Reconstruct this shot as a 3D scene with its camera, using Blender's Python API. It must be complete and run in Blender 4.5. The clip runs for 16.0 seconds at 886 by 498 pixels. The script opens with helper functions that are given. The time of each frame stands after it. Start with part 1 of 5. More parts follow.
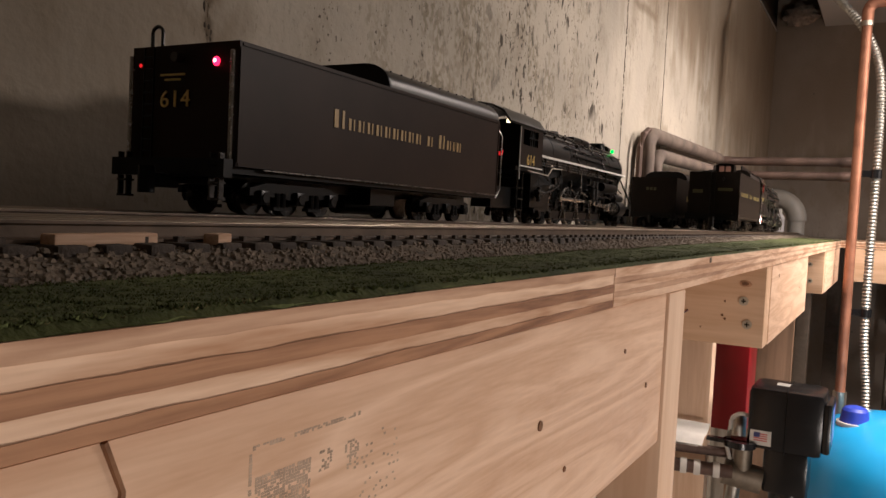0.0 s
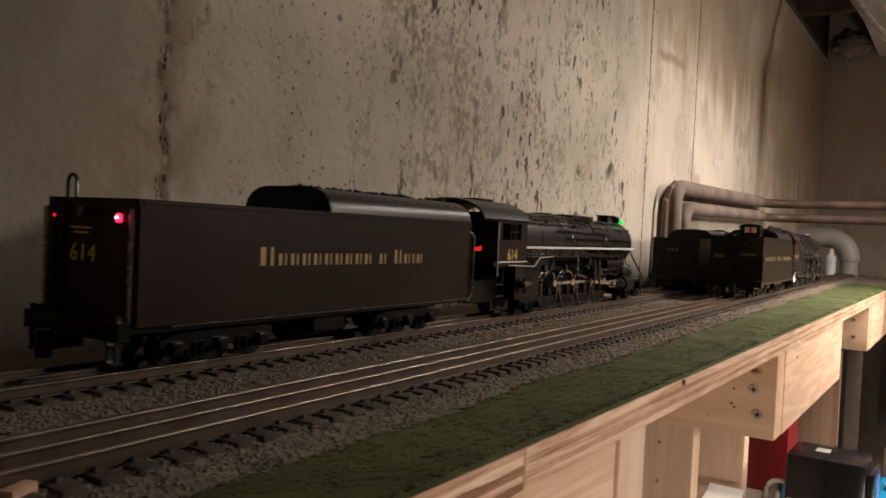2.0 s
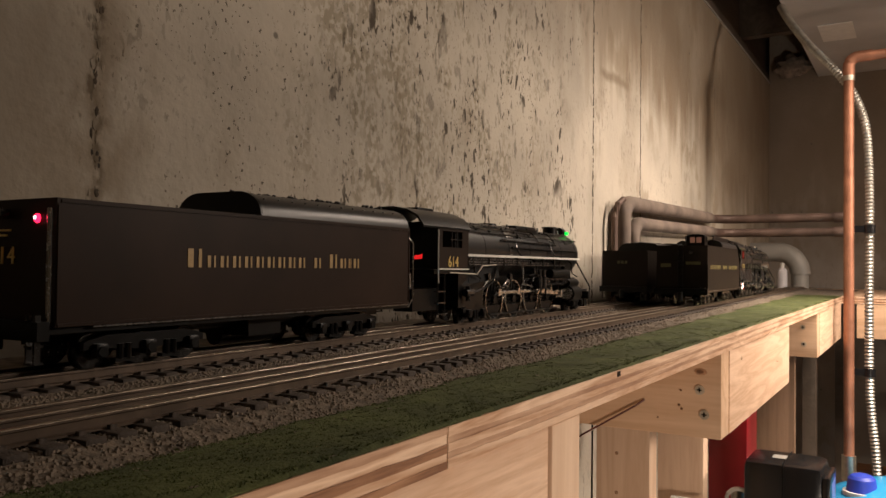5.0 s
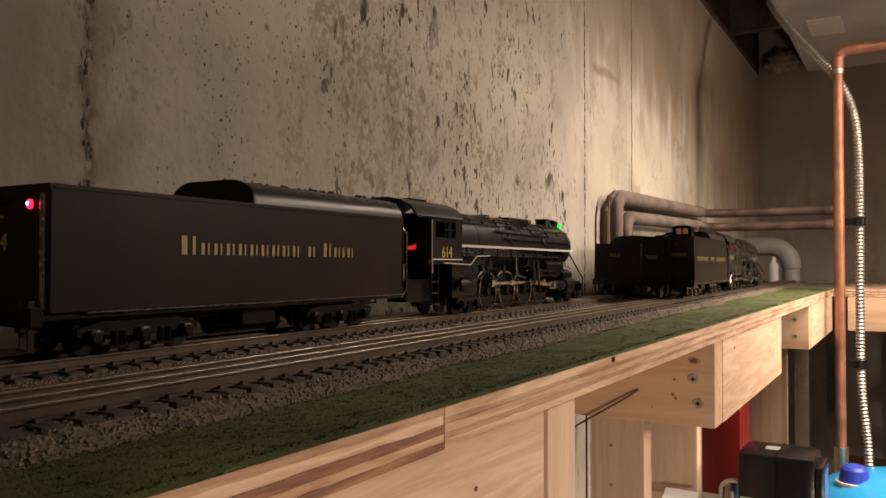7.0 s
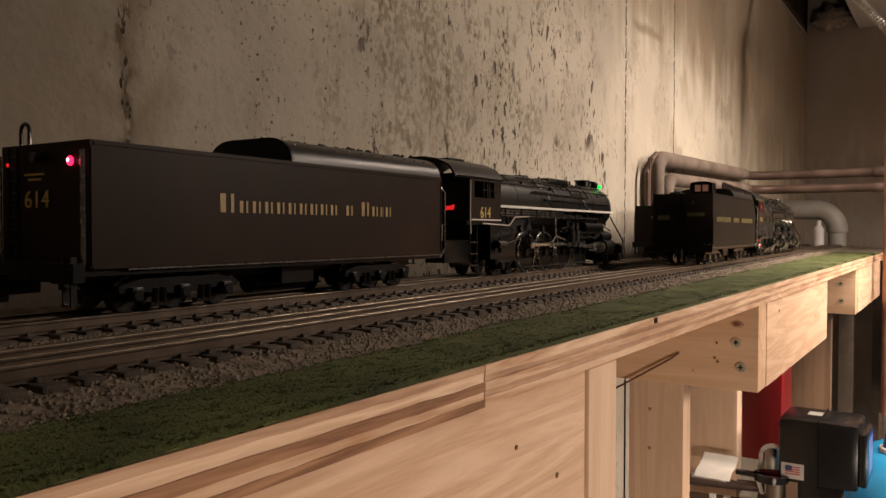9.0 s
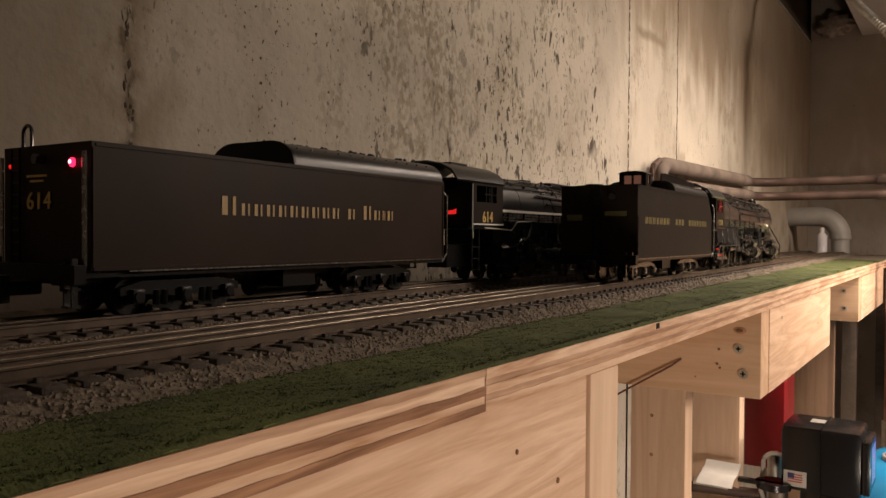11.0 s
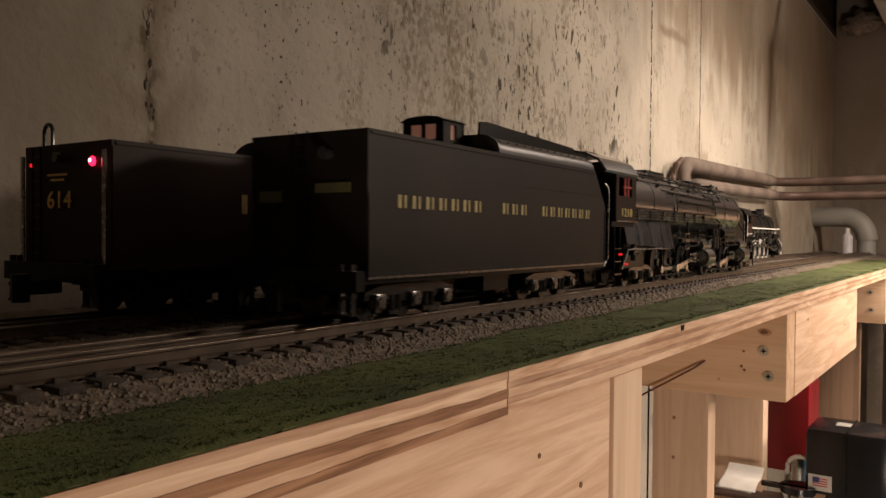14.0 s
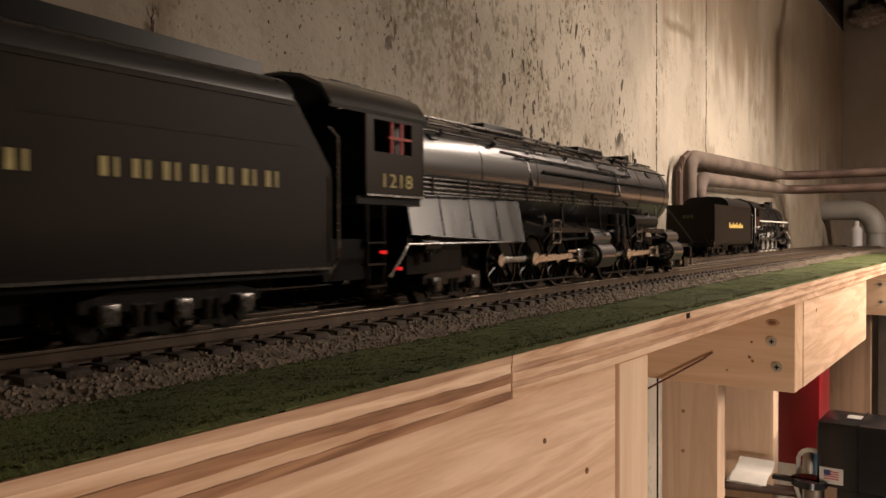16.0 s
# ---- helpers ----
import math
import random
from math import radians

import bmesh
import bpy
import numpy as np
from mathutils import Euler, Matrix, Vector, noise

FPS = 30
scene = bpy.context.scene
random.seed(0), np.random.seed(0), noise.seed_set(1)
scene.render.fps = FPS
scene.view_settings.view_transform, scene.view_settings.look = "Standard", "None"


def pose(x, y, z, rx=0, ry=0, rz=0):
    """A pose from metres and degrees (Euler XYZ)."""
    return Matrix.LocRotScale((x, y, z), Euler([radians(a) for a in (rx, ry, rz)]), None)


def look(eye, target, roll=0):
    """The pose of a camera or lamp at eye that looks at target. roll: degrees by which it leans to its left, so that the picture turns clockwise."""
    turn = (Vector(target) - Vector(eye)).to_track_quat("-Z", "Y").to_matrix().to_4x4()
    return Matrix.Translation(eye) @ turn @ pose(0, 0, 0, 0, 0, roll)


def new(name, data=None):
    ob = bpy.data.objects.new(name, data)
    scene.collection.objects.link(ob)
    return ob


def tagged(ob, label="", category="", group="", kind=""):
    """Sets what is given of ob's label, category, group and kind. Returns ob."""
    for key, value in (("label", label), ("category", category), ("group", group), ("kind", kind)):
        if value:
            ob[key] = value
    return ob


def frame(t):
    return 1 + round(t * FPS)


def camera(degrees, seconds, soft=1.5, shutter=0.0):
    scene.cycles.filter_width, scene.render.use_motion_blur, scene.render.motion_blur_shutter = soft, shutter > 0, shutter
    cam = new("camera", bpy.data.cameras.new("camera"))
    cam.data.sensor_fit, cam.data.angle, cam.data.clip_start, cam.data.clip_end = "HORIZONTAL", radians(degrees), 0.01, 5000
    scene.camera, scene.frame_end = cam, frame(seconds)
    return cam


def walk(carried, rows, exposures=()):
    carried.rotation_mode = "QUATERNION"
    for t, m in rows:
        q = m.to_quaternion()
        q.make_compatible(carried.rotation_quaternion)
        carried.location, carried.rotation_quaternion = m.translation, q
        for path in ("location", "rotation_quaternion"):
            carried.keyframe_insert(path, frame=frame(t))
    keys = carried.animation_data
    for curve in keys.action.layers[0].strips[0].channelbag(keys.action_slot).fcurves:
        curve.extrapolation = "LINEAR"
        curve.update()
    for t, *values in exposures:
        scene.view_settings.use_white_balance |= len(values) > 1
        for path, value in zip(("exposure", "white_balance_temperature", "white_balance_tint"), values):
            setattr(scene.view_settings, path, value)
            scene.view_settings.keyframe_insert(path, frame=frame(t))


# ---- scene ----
cam = camera(59.3, 16.0, shutter=0.5)
PATH = [
    (0, (0.015, 0.019, 1.256), (-0.973, 1.756, 1.163), 2.9),
    (0.5, (0.015, 0.017, 1.255), (-0.968, 1.757, 1.169), 2.4),
    (1, (0.014, 0.022, 1.26), (-0.987, 1.752, 1.2), 3.1),
    (1.5, (0.027, 0.029, 1.322), (-1.055, 1.711, 1.295), 4.3),
    (2, (0.059, 0.076, 1.326), (-1.056, 1.736, 1.28), 2.7),
    (2.5, (0.082, 0.08, 1.318), (-1.005, 1.759, 1.286), 2.4),
    (3, (0.083, 0.08, 1.313), (-0.99, 1.768, 1.312), 1.9),
    (3.5, (0.082, 0.082, 1.307), (-0.981, 1.776, 1.32), 1.4),
    (4, (0.081, 0.083, 1.305), (-0.975, 1.781, 1.329), 1.1),
    (6.5, (0.081, 0.082, 1.3), (-0.946, 1.797, 1.358), 0.2),
    (7, (0.08, 0.082, 1.296), (-0.945, 1.799, 1.339), 0.1),
    (7.5, (0.078, 0.084, 1.293), (-0.967, 1.788, 1.286), 0.1),
    (8, (0.077, 0.086, 1.292), (-0.997, 1.773, 1.248), 0.1),
    (8.5, (0.075, 0.087, 1.292), (-1.021, 1.759, 1.239), 0.1),
    (9, (0.075, 0.087, 1.292), (-1.029, 1.754, 1.245), 0.1),
    (11.5, (0.075, 0.088, 1.291), (-1.036, 1.751, 1.263), 0.5),
    (12, (0.076, 0.088, 1.292), (-1.034, 1.752, 1.268), 0.7),
    (12.5, (0.074, 0.089, 1.291), (-1.044, 1.748, 1.263), 0.6),
    (13, (0.072, 0.09, 1.29), (-1.058, 1.74, 1.26), 0.5),
    (13.5, (0.071, 0.092, 1.291), (-1.07, 1.733, 1.26), 0.5),
    (14, (0.071, 0.092, 1.291), (-1.079, 1.727, 1.257), 0.5),
    (14.5, (0.071, 0.093, 1.29), (-1.088, 1.722, 1.254), 0.4),
    (15, (0.071, 0.094, 1.287), (-1.096, 1.718, 1.252), -0.0),
    (15.5, (0.072, 0.091, 1.285), (-1.095, 1.714, 1.253), -0.2),
    (16, (0.074, 0.092, 1.285), (-1.094, 1.715, 1.251), -0.2),
]
walk(cam, [(t, look(eye, target, roll)) for t, eye, target, roll in PATH],
     exposures=[(0.0, 0.06, 5650, 9.0), (1.2, 0.03, 5700, 8.0), (2.0, 0.0, 5750, 6.0), (4.0, 0.0, 6100, 7.5), (6.5, 0.0, 6250, 9.0), (16.0, 0.0, 6220, 9.0)])

# ---- light ----
world = bpy.data.worlds.new("basement")
scene.world = world
world.use_nodes = True
world.node_tree.nodes["Background"].inputs[0].default_value = (1.0, 0.82, 0.62, 1)
world.node_tree.nodes["Background"].inputs[1].default_value = 0.02


def lamp(name, place, energy, size, target, colour, length=0.0, spread=180):
    data = bpy.data.lights.new(name, "AREA")
    data.shape, data.size, data.energy, data.color, data.spread = "RECTANGLE" if length else "DISK", size, energy, colour, radians(spread)
    if length:
        data.size_y = length
    ob = new(name, data)
    ob.matrix_world = look(place, target)
    return ob


WARM = (1.0, 0.79, 0.62)
# a tube on the ceiling over the far half of the shelf, a shaded bulb across the room
lamp("ceiling_tube", (0.50, 1.75, 2.03), 25.5, 0.10, (0.44, 1.75, 1.0), WARM, 0.9, 138)
lamp("shaded_bulb", (1.25, 1.75, 1.80), 12.6, 0.22, (-0.13, 1.78, 0.82), WARM, spread=124)
# fill added low in front of the shelf to brighten its boards, no known lamp
lamp("fascia_fill", (0.85, -0.05, 0.42), 10.0, 0.25, (-0.1, 0.75, 1.1), WARM)
scene.view_settings.exposure = 0.0


# ---- materials ----
def material(name, base, rough=0.6, metal=0.0, vary=0.25, scale=40.0, bump=0.15, fine=300.0, stretch=(1, 1, 1), tint=None, emit=None, strength=0.0, coat=0.0, randomise=0.0, gloss_vary=0.1, specular=0.5):
    m = bpy.data.materials.new(name)
    m.use_nodes = True
    nt = m.node_tree
    b = nt.nodes["Principled BSDF"]
    b.inputs["Metallic"].default_value = metal
    b.inputs["Coat Weight"].default_value = coat
    b.inputs["Specular IOR Level"].default_value = specular
    tc = nt.nodes.new("ShaderNodeTexCoord")
    mp = nt.nodes.new("ShaderNodeMapping")
    mp.inputs["Scale"].default_value = stretch
    nt.links.new(tc.outputs["Object"], mp.inputs["Vector"])
    n1 = nt.nodes.new("ShaderNodeTexNoise")
    n1.inputs["Scale"].default_value, n1.inputs["Detail"].default_value = scale, 6
    n2 = nt.nodes.new("ShaderNodeTexNoise")
    n2.inputs["Scale"].default_value, n2.inputs["Detail"].default_value = fine, 3
    for n in (n1, n2):
        nt.links.new(mp.outputs[0], n.inputs["Vector"])
    ramp = nt.nodes.new("ShaderNodeValToRGB")
    lo = [max(0, c * (1 - vary)) for c in base]
    hi = [min(1, c * (1 + vary)) for c in (tint or base)]
    ramp.color_ramp.elements[0].position, ramp.color_ramp.elements[0].color = 0.3, (*lo, 1)
    ramp.color_ramp.elements[1].position, ramp.color_ramp.elements[1].color = 0.7, (*hi, 1)
    nt.links.new(n1.outputs[0], ramp.inputs[0])
    out = ramp.outputs[0]
    if randomise:
        info = nt.nodes.new("ShaderNodeObjectInfo")
        hsv = nt.nodes.new("ShaderNodeHueSaturation")
        mr = nt.nodes.new("ShaderNodeMapRange")
        mr.inputs["To Min"].default_value, mr.inputs["To Max"].default_value = 1 - randomise, 1 + randomise
        nt.links.new(info.outputs["Random"], mr.inputs["Value"])
        nt.links.new(mr.outputs[0], hsv.inputs["Value"])
        nt.links.new(out, hsv.inputs["Color"])
        out = hsv.outputs[0]
    nt.links.new(out, b.inputs["Base Color"])
    rr = nt.nodes.new("ShaderNodeMapRange")
    rr.inputs["To Min"].default_value, rr.inputs["To Max"].default_value = max(0.03, rough - gloss_vary), min(1, rough + gloss_vary)
    nt.links.new(n2.outputs[0], rr.inputs["Value"])
    nt.links.new(rr.outputs[0], b.inputs["Roughness"])
    if bump:
        bp = nt.nodes.new("ShaderNodeBump")
        bp.inputs["Strength"].default_value, bp.inputs["Distance"].default_value = bump, 0.002
        nt.links.new(n2.outputs[0], bp.inputs["Height"])
        nt.links.new(bp.outputs[0], b.inputs["Normal"])
    if emit:
        b.inputs["Emission Color"].default_value, b.inputs["Emission Strength"].default_value = (*emit, 1), strength
    return m


def wood(name, light, dark, along="Y", rings=60.0, rough=0.6):
    """Sawn softwood: long wavy grain along one axis, with knots and a fine fibre."""
    m = material(name, light, rough, 0, 0.1, 8, 0.12, 160)
    nt = m.node_tree
    b = nt.nodes["Principled BSDF"]
    tc = nt.nodes.new("ShaderNodeTexCoord")
    mp = nt.nodes.new("ShaderNodeMapping")
    mp.inputs["Scale"].default_value = {"Y": (1, 0.07, 1), "X": (0.07, 1, 1), "Z": (1, 1, 0.07)}[along]
    nt.links.new(tc.outputs["Object"], mp.inputs["Vector"])
    n = nt.nodes.new("ShaderNodeTexNoise")
    n.inputs["Scale"].default_value, n.inputs["Detail"].default_value, n.inputs["Distortion"].default_value = rings * 0.35, 4, 1.2
    nt.links.new(mp.outputs[0], n.inputs["Vector"])
    fibre = nt.nodes.new("ShaderNodeTexNoise")
    fibre.inputs["Scale"].default_value, fibre.inputs["Detail"].default_value = rings * 6, 3
    nt.links.new(mp.outputs[0], fibre.inputs["Vector"])
    wave = nt.nodes.new("ShaderNodeMath")
    wave.operation = "MULTIPLY"
    wave.inputs[1].default_value = 7.0
    nt.links.new(n.outputs[0], wave.inputs[0])
    fr = nt.nodes.new("ShaderNodeMath")
    fr.operation = "PINGPONG"
    fr.inputs[1].default_value = 1.0
    nt.links.new(wave.outputs[0], fr.inputs[0])
    mix = nt.nodes.new("ShaderNodeMath")
    mix.operation = "MULTIPLY_ADD"
    mix.inputs[1].default_value, mix.inputs[2].default_value = 0.55, -0.08
    nt.links.new(fibre.outputs[0], mix.inputs[0])
    add = nt.nodes.new("ShaderNodeMath")
    add.operation = "MULTIPLY_ADD"
    add.inputs[1].default_value = 0.60
    nt.links.new(fr.outputs[0], add.inputs[0])
    nt.links.new(mix.outputs[0], add.inputs[2])
    ramp = nt.nodes.new("ShaderNodeValToRGB")
    ramp.color_ramp.elements[0].color, ramp.color_ramp.elements[0].position = (*light, 1), 0.2
    ramp.color_ramp.elements[1].color, ramp.color_ramp.elements[1].position = (*dark, 1), 0.95
    nt.links.new(add.outputs[0], ramp.inputs[0])
    nt.links.new(ramp.outputs[0], b.inputs["Base Color"])
    return m


def concrete(name, base):
    """Poured wall: blotches, water stains, air holes, dark mould flecks that run downwards, and painted shade."""
    m = material(name, base, 0.85, 0, 0.2, 5, 0.5, 120)
    nt = m.node_tree
    b = nt.nodes["Principled BSDF"]
    tc = nt.nodes.new("ShaderNodeTexCoord")
    def noise_tex(scale, stretch, detail=4):
        mp = nt.nodes.new("ShaderNodeMapping")
        mp.inputs["Scale"].default_value = stretch
        nt.links.new(tc.outputs["Object"], mp.inputs["Vector"])
        n = nt.nodes.new("ShaderNodeTexNoise")
        n.inputs["Scale"].default_value, n.inputs["Detail"].default_value = scale, detail
        nt.links.new(mp.outputs[0], n.inputs["Vector"])
        return n.outputs[0]
    def ramp(src, p0, p1, c0=0.0, c1=1.0):
        r = nt.nodes.new("ShaderNodeMapRange")
        r.inputs["From Min"].default_value, r.inputs["From Max"].default_value = p0, p1
        r.inputs["To Min"].default_value, r.inputs["To Max"].default_value = c0, c1
        nt.links.new(src, r.inputs["Value"])
        return r.outputs[0]
    def math_node(op, a, bb):
        n = nt.nodes.new("ShaderNodeMath")
        n.operation = op
        for i, v in enumerate((a, bb)):
            if isinstance(v, (int, float)):
                n.inputs[i].default_value = v
            else:
                nt.links.new(v, n.inputs[i])
        return n.outputs[0]
    def blend(fac, c1, colour):
        x = nt.nodes.new("ShaderNodeMix")
        x.data_type = "RGBA"
        nt.links.new(fac, x.inputs[0])
        nt.links.new(c1, x.inputs[6])
        x.inputs[7].default_value = (*colour, 1)
        return x.outputs[2]
    sep = nt.nodes.new("ShaderNodeSeparateXYZ")
    nt.links.new(tc.outputs["Object"], sep.inputs[0])
    old = b.inputs["Base Color"].links[0].from_socket
    # broad stains and a cloudy skim
    c = blend(ramp(noise_tex(3.2, (1, 1, 0.6)), 0.52, 0.72, 0, 0.45), old, [v * f for v, f in zip(base, (0.60, 0.54, 0.46))])
    c = blend(ramp(noise_tex(14, (1, 1, 0.7), 7), 0.54, 0.70, 0, 0.35), c, [v * f for v, f in zip(base, (0.55, 0.49, 0.40))])
    c = blend(ramp(noise_tex(7, (1, 1, 0.8), 5), 0.56, 0.72, 0, 0.40), c, [min(1, v * 1.22) for v in base])
    along_y, up_z = sep.outputs[1], sep.outputs[2]

    def belt_of(centre, inner, outer):
        return math_node("SUBTRACT", 1.0, ramp(math_node("ABSOLUTE", math_node("SUBTRACT", along_y, centre), 0), inner, outer))

    def times(*f):
        out = f[0]
        for v in f[1:]:
            out = math_node("MULTIPLY", out, v)
        return out

    dark = [v * f for v, f in zip(base, (0.07, 0.05, 0.03))]
    olive = [v * f for v, f in zip(base, (0.40, 0.36, 0.25))]
    # olive smears where the mould is thin, broken up by bare grains
    smear_belt = belt_of(0.74, 0.06, 0.26)
    grain = ramp(noise_tex(150, (1, 1, 0.75), 3), 0.44, 0.54)
    smear = times(ramp(noise_tex(20, (1, 1, 0.55), 9), 0.47, 0.57), smear_belt, grain)
    c = blend(times(smear, 0.58), c, olive)
    smear = times(ramp(noise_tex(34, (1, 1, 0.5), 8), 0.52, 0.62), belt_of(0.98, 0.12, 0.36), grain)
    c = blend(times(smear, 0.55), c, olive)
    # dark flecks at four sizes, clustered, each longer than wide
    belt = belt_of(1.02, 0.20, 0.44)
    faint = ramp(noise_tex(6, (1, 1, 0.8), 3), 0.40, 0.62, 0.0, 0.5)
    clump = ramp(noise_tex(16, (1, 1, 0.45), 4), 0.42, 0.58)
    for scale, squash, cut, where in ((44, 0.42, 0.630, belt), (85, 0.45, 0.612, belt), (150, 0.55, 0.628, belt), (270, 0.7, 0.640, belt_of(0.85, 0.25, 0.5))):
        fleck = ramp(noise_tex(scale, (1, 1, squash), 4), cut, cut + 0.028)
        zone = math_node("MAXIMUM", times(where, math_node("MAXIMUM", clump, 0.28)), times(faint, 0.45))
        c = blend(times(fleck, ramp(zone, 0.08, 0.55), 0.92), c, dark)
    # brown seepage from the top of the wall, with drips along its lower edge, deepened to paint in the shade up there
    drip = ramp(noise_tex(26, (1, 1, 0.10), 4), 0.3, 0.7, -0.07, 0.07)
    ragged = ramp(noise_tex(5, (1, 1, 0.4), 5), 0.3, 0.7, -0.07, 0.07)
    edge = math_node("ADD", math_node("ADD", up_z, drip), math_node("ADD", ragged, times(math_node("SUBTRACT", along_y, 1.5), 0.09)))
    seep_shade = times(ramp(edge, 1.62, 1.76), ramp(along_y, 1.05, 1.60), ramp(noise_tex(9, (1, 1, 0.5), 6), 0.25, 0.6, 0.6, 1.0))
    c = blend(times(seep_shade, 0.80), c, [v * f for v, f in zip(base, (0.40, 0.31, 0.22))])
    beyond = times(ramp(along_y, 1.40, 1.46), ramp(noise_tex(17, (1, 1, 0.6), 9), 0.54, 0.60), ramp(noise_tex(5, (1, 1, 0.6), 2), 0.45, 0.55))
    c = blend(times(beyond, 0.42), c, [v * f for v, f in zip(base, (0.46, 0.38, 0.27))])
    streak = times(ramp(math_node("ABSOLUTE", math_node("ADD", math_node("SUBTRACT", up_z, 1.673), ramp(noise_tex(18, (1, 1, 1), 4), 0.3, 0.7, -0.006, 0.006)), 0), 0.003, 0.013, 1, 0), ramp(along_y, 1.46, 1.485), ramp(along_y, 1.655, 1.62))
    c = blend(times(streak, 0.6), c, [v * f for v, f in zip(base, (0.36, 0.29, 0.20))])
    # shade towards the far end, put into the colour as a ragged brown darkening
    far_shade = times(ramp(math_node("ADD", along_y, ramp(noise_tex(4, (1, 1, 1), 5), 0.3, 0.7, -0.25, 0.25)), 2.25, 2.62), ramp(noise_tex(8, (1, 1, 0.6), 6), 0.30, 0.55, 0.55, 1.0))
    c = blend(times(far_shade, 0.62), c, [v * f for v, f in zip(base, (0.46, 0.39, 0.31))])
    # the weeping joint, with brown seepage to both sides of it
    wander = ramp(noise_tex(30, (1, 1, 1), 6), 0.2, 0.8, -0.009, 0.009)
    off = math_node("ABSOLUTE", math_node("SUBTRACT", math_node("ADD", along_y, wander), 0.428), 0)
    core = times(ramp(off, 0.002, 0.007, 1, 0), ramp(noise_tex(95, (1, 1, 0.7), 5), 0.40, 0.52))
    halo = times(ramp(off, 0.003, 0.055, 1, 0), ramp(noise_tex(26, (1, 1, 0.6), 7), 0.42, 0.60))
    c = blend(times(halo, 0.62), c, [v * f for v, f in zip(base, (0.42, 0.33, 0.22))])
    c = blend(times(core, 0.75), c, [v * f for v, f in zip(base, (0.24, 0.19, 0.13))])
    # mottled darker brown on the near side of the joint
    near = times(ramp(along_y, 0.44, 0.38), ramp(noise_tex(6, (1, 1, 0.5), 7), 0.32, 0.62))
    c = blend(times(near, 0.50), c, [v * f for v, f in zip(base, (0.42, 0.34, 0.24))])
    # air holes
    v = nt.nodes.new("ShaderNodeTexVoronoi")
    v.inputs["Scale"].default_value = 22
    nt.links.new(tc.outputs["Object"], v.inputs["Vector"])
    hole = ramp(v.outputs["Distance"], 0.05, 0.085, 1, 0)
    hole = math_node("MULTIPLY", hole, ramp(noise_tex(30, (1, 1, 1), 1), 0.5, 0.56))
    c = blend(math_node("MULTIPLY", hole, 0.8), c, [v2 * 0.22 for v2 in base])
    nt.links.new(c, b.inputs["Base Color"])
    return m


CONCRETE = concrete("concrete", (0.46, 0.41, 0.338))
GREYWALL = concrete("grey_concrete", (0.45, 0.425, 0.395))
PINE = wood("pine", (0.78, 0.55, 0.385), (0.58, 0.36, 0.22), "Y", 150)
PINE_X = wood("pine_across", (0.68, 0.465, 0.30), (0.54, 0.335, 0.195), "X", 60)
PINE_Z = wood("pine_upright", (0.76, 0.555, 0.395), (0.64, 0.43, 0.28), "Z", 60)
PLY_LIGHT = wood("ply_long_grain", (0.80, 0.575, 0.405), (0.43, 0.225, 0.115), "Y", 150)
PLY_DARK = wood("ply_end_grain", (0.42, 0.225, 0.12), (0.17, 0.072, 0.034), "Y", 170)
PLY_MID = wood("ply_pale_end_grain", (0.58, 0.375, 0.245), (0.27, 0.13, 0.065), "Y", 150)
OLDWOOD = wood("old_joist", (0.10, 0.075, 0.055), (0.06, 0.042, 0.028), "Y", 40)
BROWNWOOD = wood("brown_board", (0.24, 0.145, 0.085), (0.13, 0.075, 0.04), "Z", 50)
FLOOR = material("floor_concrete", (0.22, 0.21, 0.20), 0.8, 0, 0.3, 3, 0.3, 90)
CEILING = material("painted_ceiling", (0.46, 0.452, 0.44), 0.8, 0, 0.2, 3, 0.2, 60)
BALLAST = material("ballast_stone", (0.235, 0.19, 0.145), 0.9, 0, 0.35, 260, 0.2, 900)
EARTH = material("ballast_bed", (0.175, 0.14, 0.105), 0.95, 0, 0.5, 150, 0.6, 700)
TURF = material("turf", (0.070, 0.092, 0.020), 0.95, 0, 0.35, 30, 0.2, 700, tint=(0.10, 0.12, 0.04))
TURFMAT = material("turf_mat", (0.068, 0.086, 0.022), 0.95, 0, 0.35, 26, 0.5, 600, tint=(0.085, 0.098, 0.028))
DRYTURF = material("dry_turf", (0.215, 0.185, 0.08), 0.95, 0, 0.5, 60, 0.2, 700)
TIE = material("tie_plastic", (0.075, 0.056, 0.043), 0.75, 0, 0.4, 200, 0.3, 900, randomise=0.3)
RAIL = material("rail_steel", (0.11, 0.078, 0.055), 0.45, 0.4, 0.35, 60, 0.05, 400)
SEAM = material("seam_grime", (0.062, 0.046, 0.032), 0.9, 0, 0.5, 60, 0.2, 300)
RAILTOP = material("rail_head", (0.34, 0.285, 0.225), 0.34, 1.0, 0.15, 60, 0.0, 400)
TENDERPAINT = material("satin_black_paint", (0.0265, 0.0145, 0.0095), 0.42, 0, 0.25, 20, 0.0, 500, gloss_vary=0.05, specular=0.11)
FREIGHTPAINT = material("green_black_paint", (0.0135, 0.0095, 0.0068), 0.47, 0, 0.25, 20, 0.0, 500, gloss_vary=0.05, specular=0.14)
BUNKERPAINT = material("satin_bunker_black", (0.012, 0.0105, 0.010), 0.34, 0, 0.25, 40, 0.04, 600, gloss_vary=0.06, specular=0.55)
BOILER = material("boiler_black", (0.0056, 0.0056, 0.0058), 0.33, 0, 0.2, 30, 0.0, 500, coat=1.0, gloss_vary=0.015, specular=1.0)
BOILER.node_tree.nodes["Principled BSDF"].inputs["Coat Roughness"].default_value = 0.17
